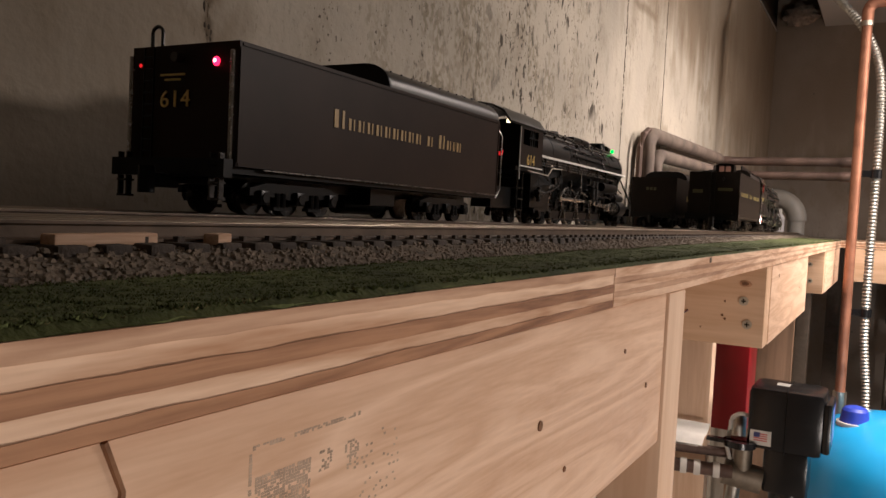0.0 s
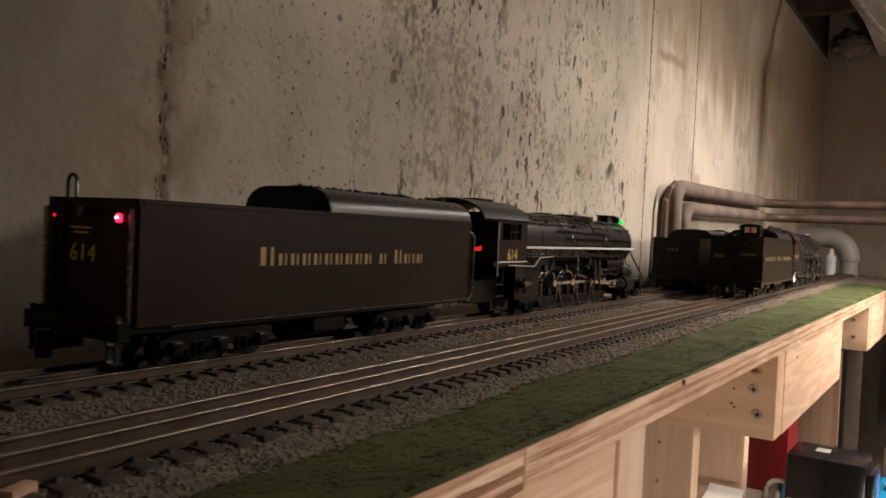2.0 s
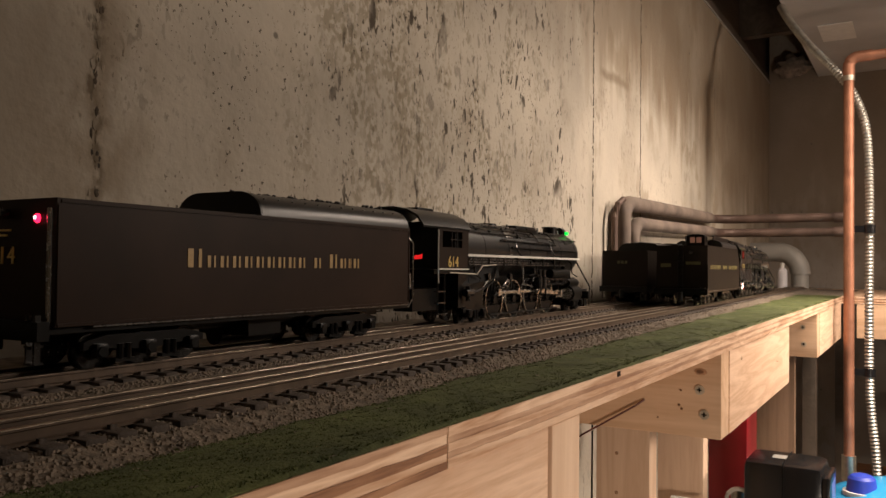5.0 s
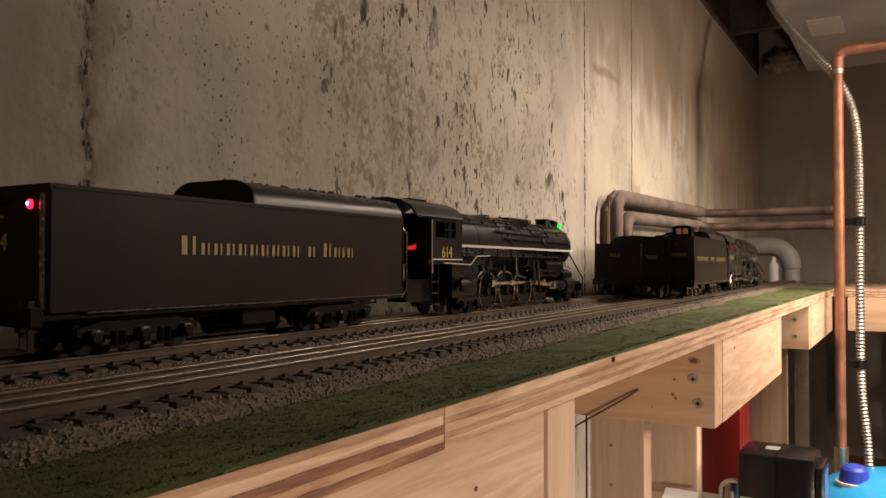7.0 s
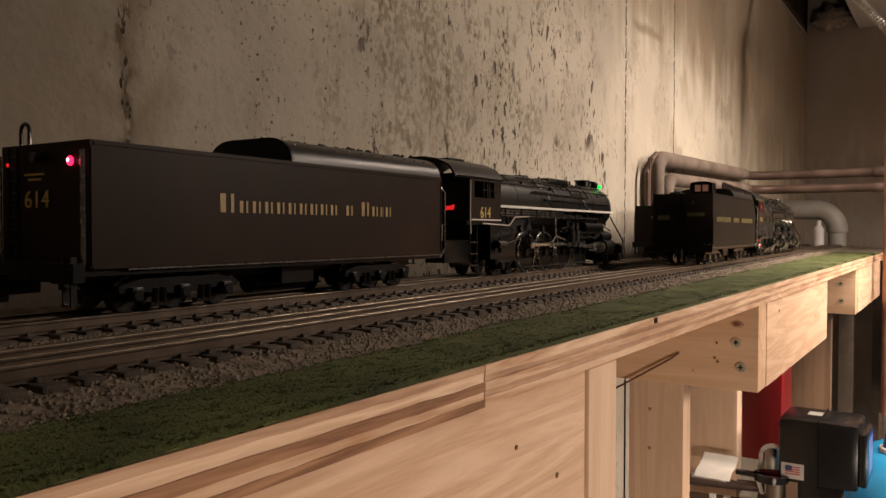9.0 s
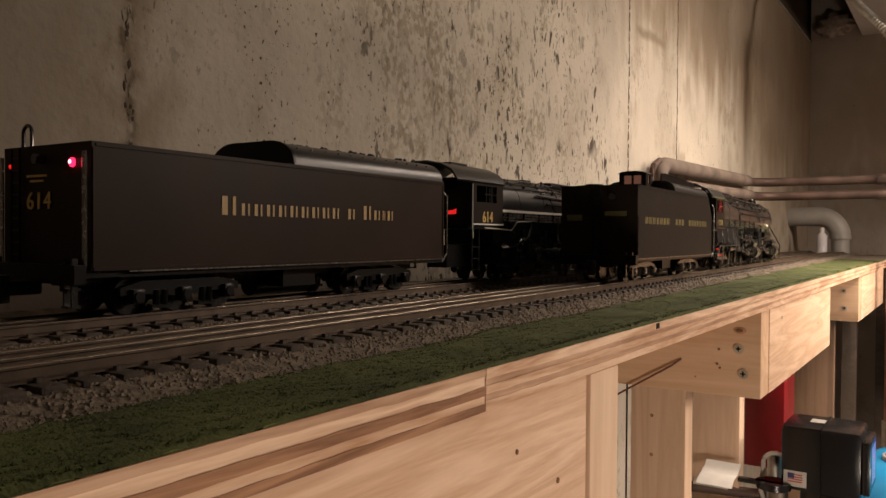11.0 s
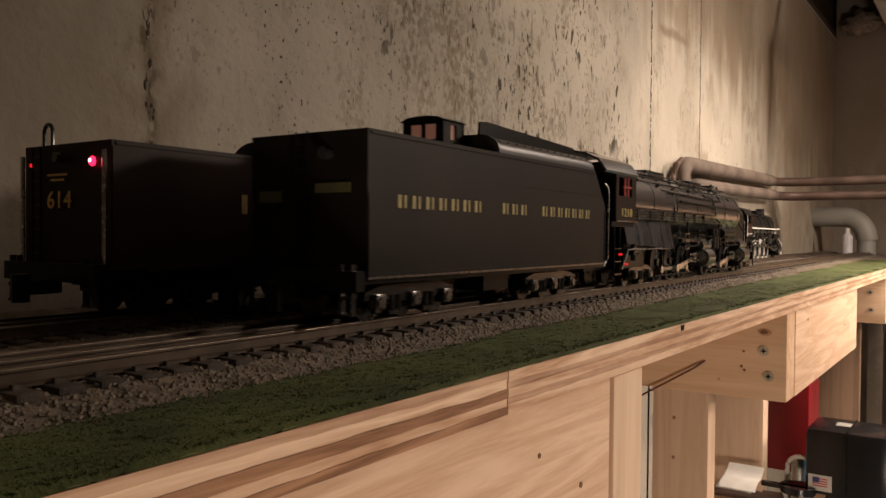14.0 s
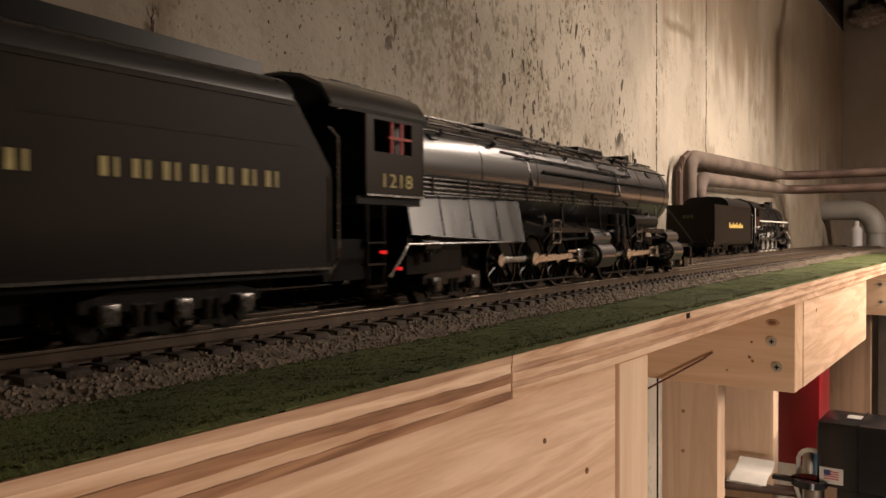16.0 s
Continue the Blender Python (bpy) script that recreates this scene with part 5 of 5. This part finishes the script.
def tuft(rng):
    v, f = [], []
    for k in range(4):
        a = rng.uniform(0, 6.283)
        h = rng.uniform(0.0006, 0.0016)
        lean = rng.uniform(0.4, 1.4) * h
        w = rng.uniform(0.0003, 0.0006)
        dx, dy = math.cos(a), math.sin(a)
        i = len(v)
        v += [(-dy * w, dx * w, 0), (dy * w, -dx * w, 0), (dx * lean, dy * lean, h)]
        f.append((i, i + 1, i + 2))
    return v, f


def along(rng):
    """Places along the shelf, denser close to the camera."""
    return -0.1 + 2.55 * rng.random() ** 1.9


def stones_at(rng):
    y = along(rng)
    x = rng.uniform(outer_track(y) - 0.075, turf_edge(y) + 0.014)
    return (x, y, DECK + 0.0014 + 0.0066 * max(0.0, min(1.0, (turf_edge(y) - x) / 0.018)))


def turf_at(rng):
    y = along(rng)
    x = rng.uniform(turf_edge(y) - 0.010, EDGE - 0.0026)
    if noise.noise((x * 30, y * 12, 2)) > 0.30 - 0.35 * max(0.0, min(1.0, y - 0.75)) and y > 0.5:
        return None
    return (x, y, DECK + 0.0012)


def dry_at(rng):
    y = along(rng)
    x = rng.uniform(turf_edge(y) - 0.006, EDGE - 0.0026)
    if noise.noise((x * 30, y * 12, 2)) < 0.18 - 0.4 * max(0.0, min(1.0, y - 0.75)) and rng.random() > 0.12:
        return None
    return (x, y, DECK + 0.001)


bed()


def turf_mat():
    """The scenic mat under the tufts, a bumpy sheet between the ballast and the shelf edge."""
    bm = B()
    nx, ny = 22, 700
    rows = []
    for j in range(ny + 1):
        y = -0.7 + 3.13 * j / ny
        a, b = turf_edge(y) - 0.004, EDGE - 0.0006 + 0.0012 * noise.noise((y * 120, 5, 5))
        rows.append([bm.verts.new((a + (b - a) * i / nx, y, DECK + 0.0016 + (0.0006 * min(i, nx - i, 3) / 3 - 0.0012 * (i == nx)) * (1 + 1.4 * noise.noise((i * 0.9, y * 260, 1))))) for i in range(nx + 1)] + [bm.verts.new((b, y, DECK + 0.0001))])
    for a, b in zip(rows, rows[1:]):
        for i in range(nx + 1):
            bm.faces.new((a[i], a[i + 1], b[i + 1], b[i]))
    return solid("turf_mat", bm, TURFMAT, "green scenic mat with straw patches", "turf", kind="stuff")


turf_mat()
scatter("ballast", BALLAST, 60000, stones_at, stone, "loose grey-brown ballast stones", "ballast", 1)
scatter("turf", TURF, 80000, turf_at, tuft, "dark green scenic turf along the shelf edge", "turf", 2)
scatter("dry_turf", DRYTURF, 34000, dry_at, tuft, "straw-coloured scenic turf", "turf", 4)


# ---- details of the shelf ----
def screw(x, y, z):
    bm = B()
    rod(bm, (x, y, z), (x, y - 0.0012, z), 0.0052, 20)
    head = part("screw", bm, ZINC, shelf)
    bm = box(B(), x - 0.0026, x + 0.0026, y - 0.0016, y - 0.0011, z - 0.0006, z + 0.0006)
    box(bm, x - 0.0006, x + 0.0006, y - 0.00165, y - 0.00115, z - 0.0026, z + 0.0026)
    part("recess", bm, BLACK, head)


for x, z in ((-0.120, 1.174), (-0.115, 1.148)):
    screw(x, 0.945, z)
for x, z in ((-0.125, 1.185), (-0.123, 1.150)):
    screw(x, 1.865, z)
bm = B()
bmesh.ops.create_cone(bm, cap_ends=True, segments=20, radius1=0.0068, radius2=0.0064, depth=0.0012, matrix=pose(-0.119, 0.9448, 1.1935, 90, 0, 0) @ Matrix.Diagonal((1, 0.55, 1, 1)))
knot = part("knot", bm, STAINED, shelf, "brown oval knot")
bm = B()
bmesh.ops.create_cone(bm, cap_ends=True, segments=16, radius1=0.0042, radius2=0.0040, depth=0.0012, matrix=pose(-0.1195, 0.9444, 1.1937, 90, 0, 0) @ Matrix.Diagonal((1, 0.5, 1, 1)))
part("heart", bm, KNOT, knot)
for x, z, r in ((-0.140, 1.172, 0.0012), (-0.142, 1.156, 0.0014), (-0.139, 1.152, 0.0014), (-0.165, 1.140, 0.0008)):
    part("nail_hole", rod(B(), (x, 0.9455, z), (x, 0.9442, z), r, 8), KNOT, shelf)
for y, z, r in ((0.603, 1.2318, 0.0019),):
    part("edge_chip", box(B(), EDGE - 0.001, EDGE + 0.0003, y - r * 1.7, y + r * 1.7, z - r, z + r * 0.9), BLACK, shelf)
for pts, mat in (([(-0.27, 0.942, 1.098), (-0.25, 0.940, 1.112), (-0.22, 0.941, 1.131), (-0.19, 0.942, 1.150), (-0.180, 0.9445, 1.158)], WIRE), ([(-0.27, 0.942, 1.170), (-0.235, 0.941, 1.185), (-0.205, 0.9445, 1.205)], FLAGRED)):
    solid("wire", tube(B(), pts, 0.0011, 6), mat, "thin insulated wire stapled under the shelf", "wire")
# worn lumber stamp on the front board: plain bars of ink with gaps where it has rubbed off
bm = B()
x = -0.0971
random.seed(9)


def worn_bar(y0, y1, z0, z1, keep):
    """A printed bar in small patches side by side, some of them missing."""
    ny, nz = max(1, round((y1 - y0) / 0.0010)), max(1, round((z1 - z0) / 0.0007))
    for a in range(ny):
        for b in range(nz):
            if random.random() < keep:
                ya, yb = y0 + (y1 - y0) * (a + 0.02) / ny, y0 + (y1 - y0) * (a + random.uniform(0.75, 0.98)) / ny
                za, zb = z0 + (z1 - z0) * (b + 0.02) / nz, z0 + (z1 - z0) * (b + random.uniform(0.75, 0.98)) / nz
                prism_x(bm, [(ya, za), (yb, za), (yb, zb), (ya, zb)], x - 0.0008, x - 0.00035)


for y0, y1, z0, z1, keep in ((0.1395, 0.1405, 1.150, 1.2036, 0.85), (0.1405, 0.1790, 1.2040, 1.2051, 0.75), (0.1415, 0.1600, 1.1880, 1.1980, 0.85), (0.1630, 0.1680, 1.1935, 1.1985, 0.6),
                             (0.1730, 0.1790, 1.1905, 1.1985, 0.6), (0.1660, 0.1690, 1.1790, 1.1825, 0.7), (0.1560, 0.1680, 1.1550, 1.1640, 0.65), (0.1720, 0.1750, 1.1600, 1.1640, 0.6), (0.1800, 0.1980, 1.1740, 1.2000, 0.06)):
    worn_bar(y0, y1, z0, z1, keep)
part("lumber_stamp", bm, STAMP, shelf, "faded ink stamp in plain bars")
part("board_crack", tube(B(), [(x, 0.104, 1.2145), (x, 0.108, 1.205), (x, 0.107, 1.19), (x, 0.109, 1.16), (x, 0.108, 1.125)], 0.0007, 5), KNOT, shelf)
for y, z, r in ((0.30, 1.175, 0.0021), (0.33, 1.150, 0.0013), (0.41, 1.19, 0.0012), (0.455, 1.165, 0.0015), (1.05, 1.20, 0.002), (1.32, 1.17, 0.0015)):
    xx = -0.0974 if y < 0.6 else -0.0966
    part("knot", rod(B(), (xx - 0.0003, y, z), (xx + 0.0004, y, z), r, 12), KNOT, shelf)
for y, z in ((1.2497, 1.02), (1.2497, 0.96), (1.6197, 1.03)):
    part("knot", rod(B(), (-0.315, y, z), (-0.315, y - 0.0006, z), 0.0028, 12), STAINED, shelf)

# cable hanging by the far post; near strand added for a dark gap there
for x, y in ((-0.353, 1.244), (-0.3635, 1.612)):
    solid("cable", tube(B(), [(x, y, 0.0), (x + 0.001, y, 0.5), (x, y + 0.001, ZB - 0.002)], 0.0014, 8), PLASTIC, "thin black upright strand beside a shelf post", "cable", "hanging cables")
# two splinters of wood beside the outer track
for y, l, a in ((0.155, 0.037, 10), (0.196, 0.011, 24)):
    bm = box(B(), -0.0025, 0.0025, -l / 2, l / 2, 0, 0.0035, 0.0006)
    ob = solid("wood_splinter", bm, PLY_LIGHT, "pale splinter of plywood lying on the ballast", "splinter", "splinters")
    ob.matrix_basis = pose(-0.167, y, 1.2425, 0, 0, a)

# ---- pipes ----
run = thing("insulated_pipes", "brown lagged water pipes along the wall", "pipes")
for x, y, z, r, m in ((-0.400, 1.53, 1.430, 0.015, LAG), (-0.392, 1.565, 1.392, 0.0135, LAG)):
    pts = [(x, y, 0.9), (x, y, z - 0.035)] + arc((x, y + 0.035, z - 0.035), 0.035, 180, 90, 6, (0, 1, 0), (0, 0, 1)) + [(x, 2.24, z + 0.012)]
    part("lagged_pipe", tube(B(), pts, r, 16), m, run)
    pts = [(x, 2.23, z + 0.012), (x, 2.27, z + 0.012)] + arc((x + 0.06, 2.27, z + 0.012), 0.06, 180, 90, 6, (1, 0, 0), (0, 1, 0)) + [(-0.075, 2.33, z + 0.012)]
    part("bare_pipe", tube(B(), pts, 0.0118, 16), OLDCOPPER, run)
part("pipe", tube(B(), [(-0.405, 1.495, 0.9), (-0.405, 1.495, 1.40), (-0.402, 1.505, 1.425), (-0.40, 1.53, 1.436)], 0.006, 10), OLDCOPPER, run)
for z in (1.442, 1.404):
    part("coupling", rod(B(), (-0.105, 2.33, z), (-0.075, 2.33, z), 0.0138, 18), OLDCOPPER, run)
riser = thing("copper_riser", "bright copper water riser with soldered elbow", "pipe")
pts = [(-0.062, 2.20, 0.80), (-0.062, 2.20, 1.80)] + arc((-0.040, 2.20, 1.80), 0.022, 180, 90, 6, (1, 0, 0), (0, 0, 1)) + [(0.9, 2.20, 1.822)]
part("pipe", tube(B(), pts, 0.0118, 18), COPPER, riser)
part("elbow", tube(B(), [(-0.062, 2.20, 1.775), (-0.062, 2.20, 1.80)] + arc((-0.040, 2.20, 1.80), 0.022, 180, 90, 6, (1, 0, 0), (0, 0, 1)) + [(-0.012, 2.20, 1.822)], 0.0137, 18), COPPER, riser)
part("solder_ring", rod(B(), (-0.062, 2.20, 1.765), (-0.062, 2.20, 1.777), 0.0141, 18), SOLDER, riser)
part("base_fitting", rod(B(), (-0.062, 2.20, 0.80), (-0.062, 2.20, 0.86), 0.016, 16), SOLDER, riser)
conduit = thing("flexible_conduit", "ribbed galvanised flexible conduit strapped beside the riser", "conduit")
ctrl = [(-0.25, 2.45, 2.05), (-0.215, 2.38, 1.98), (-0.16, 2.30, 1.89), (-0.10, 2.24, 1.81), (-0.055, 2.225, 1.74), (-0.028, 2.22, 1.66), (-0.020, 2.22, 1.55), (-0.019, 2.22, 1.40), (-0.020, 2.22, 1.20), (-0.018, 2.22, 1.0), (-0.006, 2.22, 0.86), (0.0, 2.22, 0.70)]
cl = []
for i in range(len(ctrl) - 1):
    p0, p1, p2, p3 = (Vector(ctrl[max(0, min(len(ctrl) - 1, k))]) for k in (i - 1, i, i + 1, i + 2))
    for k in range(40):
        f = k / 40
        cl.append(0.5 * ((2 * p1) + (p2 - p0) * f + (2 * p0 - 5 * p1 + 4 * p2 - p3) * f * f + (3 * p1 - p0 - 3 * p2 + p3) * f**3))
dist = [0.0]
for a, b in zip(cl, cl[1:]):
    dist.append(dist[-1] + (b - a).length)
total = dist[-1]
fine = []
k = 0
N = int(total / 0.0022)
for i in range(N):
    d = total * i / N
    while dist[k + 1] < d:
        k += 1
    f = (d - dist[k]) / (dist[k + 1] - dist[k])
    fine.append(cl[k].lerp(cl[k + 1], f))
part("hose", tube(B(), fine, lambda f: 0.0098 + 0.0014 * math.sin(f * total / 0.0088 * 2 * math.pi), 14), GALV, conduit)
for z in (1.405, 1.06):
    bm = rod(B(), (-0.019, 2.22, z - 0.010), (-0.019, 2.22, z + 0.010), 0.0130, 18)
    box(bm, -0.062, -0.019, 2.212, 2.216, z - 0.008, z + 0.008)
    part("strap", bm, PLASTIC, conduit, "black cable tie")
vent = thing("vent_elbow", "grey plastic drain elbow on the end shelf", "pipe")
pts = [(-0.43, 3.0, 1.366), (-0.335, 3.0, 1.366)] + arc((-0.335, 3.0, 1.296), 0.070, 90, 0, 8, (1, 0, 0), (0, 0, 1)) + [(-0.265, 3.0, 1.290)]
part("bend", tube(B(), pts, 0.033, 20), PVC, vent)
part("leg", rod(B(), (-0.265, 3.0, DECK), (-0.265, 3.0, 1.30), 0.028, 20), PVC, vent)
bottle = thing("bottle", "clear plastic spray bottle standing on the end shelf", "bottle")
part("body", tube(B(), [(-0.312, 2.93, DECK), (-0.312, 2.93, 1.300), (-0.312, 2.93, 1.312)], lambda f: 0.0165 if f < 0.9 else 0.008, 16), BOTTLE, bottle)
part("cap", rod(B(), (-0.312, 2.93, 1.312), (-0.312, 2.93, 1.328), 0.007, 12), LABEL, bottle)

# ---- water system under the shelf ----
tank = thing("pressure_tank", "bright blue well pressure tank with a dark blue cap", "tank")
bm = B()
prof = [(0.0, 0.865), (0.05, 0.863), (0.10, 0.853), (0.15, 0.832), (0.185, 0.80), (0.205, 0.75), (0.21, 0.68), (0.21, 0.12), (0.19, 0.08), (0.0, 0.08)]
seg = 48
rings = [[bm.verts.new((0.07 + q * math.cos(2 * math.pi * k / seg), 1.98 + q * math.sin(2 * math.pi * k / seg), z)) for k in range(seg)] for q, z in prof[1:-1]]
for a, b in zip(rings, rings[1:]):
    for k in range(seg):
        bm.faces.new((a[k], a[(k + 1) % seg], b[(k + 1) % seg], b[k]))
bm.faces.new(rings[0])
bm.faces.new(rings[-1])
part("shell", bm, BLUE, tank)
bm = B()
rod(bm, (-0.020, 1.93, 0.845), (-0.020, 1.93, 0.872), 0.030, 24, 0.026)
rod(bm, (-0.020, 1.93, 0.872), (-0.020, 1.93, 0.878), 0.026, 24, 0.021)
rod(bm, (-0.020, 1.93, 0.878), (-0.020, 1.93, 0.8815), 0.021, 24, 0.012)
part("cap", bm, DEEPBLUE, tank)
part("cap_ring", rod(B(), (-0.020, 1.93, 0.838), (-0.020, 1.93, 0.8465), 0.036, 24), LABEL, tank)
part("stand", rod(B(), (0.07, 1.98, 0.0), (0.07, 1.98, 0.09), 0.17, 32), PLASTIC, tank)
switch = thing("pressure_switch", "black plastic pressure switch box with a small flag label", "switch box")
bm = box(B(), -0.195, -0.062, 1.60, 1.72, 0.835, 0.955, 0.014)
part("cover", bm, PLASTIC, switch)
part("cover_seam", box(B(), -0.1275, -0.1265, 1.5985, 1.7205, 0.834, 0.956, 0.0), BLACK, switch)
bm = box(B(), -0.064, -0.050, 1.605, 1.71, 0.845, 0.940, 0.006)
part("front_plate", bm, PLASTIC, switch)
part("blue_label", box(B(), -0.0502, -0.0495, 1.625, 1.69, 0.862, 0.925), LABELBLUE, switch)
part("top_label", box(B(), -0.152, -0.128, 1.645, 1.675, 0.9548, 0.9556), PVC, switch)
lab = part("flag_label", box(B(), -0.188, -0.150, 1.5992, 1.6002, 0.845, 0.873), LABEL, switch)
bm = B()
for i in range(4):
    box(bm, -0.181, -0.157, 1.5987, 1.5994, 0.853 + i * 0.0042, 0.855 + i * 0.0042)
part("stripes", bm, FLAGRED, lab)
part("canton", box(B(), -0.181, -0.170, 1.5984, 1.5995, 0.860, 0.869), FLAGBLUE, lab)
bm = box(B(), -0.165, -0.085, 1.62, 1.70, 0.75, 0.835, 0.008)
rod(bm, (-0.12, 1.66, 0.60), (-0.12, 1.66, 0.76), 0.035, 18)
part("body", bm, PLASTIC, switch)
man = thing("pipe_manifold", "tarnished brass and copper fittings joining the pump pipes", "pipe fittings")
man.matrix_basis = pose(0, 0, -0.032)
part("pipe", rod(B(), (-0.42, 1.56, 0.815), (-0.215, 1.60, 0.815), 0.013, 14), OLDCOPPER, man)
part("pipe", rod(B(), (-0.42, 1.58, 0.845), (-0.225, 1.64, 0.84), 0.010, 14), OLDCOPPER, man)
for x in (-0.31, -0.285, -0.25):
    part("coupling", rod(B(), (x, 1.581 + 0.2 * (x + 0.31), 0.815), (x + 0.012, 1.5835 + 0.2 * (x + 0.31), 0.815), 0.0155, 14), LABEL, man, "pale thread tape")
part("tee", rod(B(), (-0.235, 1.62, 0.81), (-0.165, 1.63, 0.80), 0.026, 18), BRASS, man)
part("valve", rod(B(), (-0.20, 1.62, 0.80), (-0.20, 1.62, 0.865), 0.017, 14), BRASS, man)
part("gauge", rod(B(), (-0.205, 1.60, 0.868), (-0.205, 1.60, 0.880), 0.030, 20), PLASTIC, man)
part("lever", box(B(), -0.265, -0.185, 1.585, 1.600, 0.872, 0.880, 0.002), PLASTIC, man)
part("cable", tube(B(), arc((-0.205, 1.62, 0.905), 0.022, 30, 190, 8, (1, 0, 0), (0, 0, 1)) + [(-0.232, 1.62, 0.86), (-0.22, 1.62, 0.82)], 0.004, 8), WIREWHITE, man)
part("hose", tube(B(), [(-0.225, 1.72, 0.90), (-0.222, 1.70, 0.80), (-0.235, 1.70, 0.65), (-0.24, 1.70, 0.4)], 0.014, 12), GALV, man)
cabinet = thing("red_metal_box", "red enamelled metal box mounted behind the pump", "metal box")
part("case", box(B(), -0.312, -0.232, 1.85, 1.97, 0.80, 1.115, 0.003), RED, cabinet)
part("plate", box(B(), -0.2322, -0.2310, 1.90, 1.94, 1.03, 1.08), LABEL, cabinet)
for x0, x1, y0, y1, z0, z1 in ((-0.325, -0.262, 1.53, 1.60, 0.842, 0.868), (-0.332, -0.270, 1.535, 1.60, 0.838, 0.852)):
    n = 6
    top = [(y0 + (y1 - y0) * k / n, z0 + (z1 - z0) * k / n + 0.004 * math.sin(k * 1.1)) for k in range(n + 1)]
    solid("paper_sheet", prism_x(B(), top + [(y, z - 0.0005) for y, z in reversed(top)], x0, x1), LABEL, "loose white sheet of paper tucked on the pipes", "paper", "loose papers")
solid("plank", box(B(), -0.30, -0.165, 2.06, 2.085, 0.0, ZB - 0.10, 0.002), BROWNWOOD, "upright brown board under the shelf", "board")
solid("stud", box(B(), -0.14, -0.10, 2.78, 2.82, 0.0, ZB - 0.001, 0.002), OLDWOOD, "dark upright stud under the end shelf", "stud", "studs")
solid("stud", box(B(), -0.20, -0.165, 2.50, 2.54, 0.0, ZB - 0.001, 0.002), OLDWOOD, "dark upright stud under the end shelf", "stud", "studs")
box_far = thing("fuse_box", "dark grey fuse box on the end wall", "fuse box")
part("case", box(B(), 0.03, 0.30, FAR_Y - 0.09, FAR_Y - 0.002, 0.93, 1.19, 0.004), PLASTIC, box_far)
part("door", box(B(), 0.05, 0.28, FAR_Y - 0.097, FAR_Y - 0.0902, 0.95, 1.17, 0.002), DARKSTEEL, box_far)
part("plate", box(B(), 0.06, 0.13, FAR_Y - 0.0985, FAR_Y - 0.0972, 1.12, 1.15), LABEL, box_far)
solid("drain_pole", rod(B(), (0.045, 3.22, 0.0), (0.045, 3.22, 1.14), 0.008, 12), GALV, "thin upright metal pole by the end wall", "pole")
solid("low_bench", box(B(), -0.10, 0.9, 2.75, 3.15, 0.60, 0.64, 0.004), PINE_X, "rough wooden bench top under the end shelf", "bench")
for k in range(3):
    solid("hose", tube(B(), arc((0.16 + 0.02 * k, 2.85, 0.68 + 0.02 * k), 0.10 + 0.012 * k, 0, 350, 28, (1, 0, 0), (0, 0.5, 0.85)), 0.009, 10), PLASTIC, "black coiled hose lying on the bench", "hose", "hose coils")
solid("ceiling_tag", box(B(), -0.182, -0.086, 2.70, 2.888, CEIL_Z - 0.004, CEIL_Z - 0.0015), LABEL, "pale rectangular patch on the ceiling", "patch")
motions()
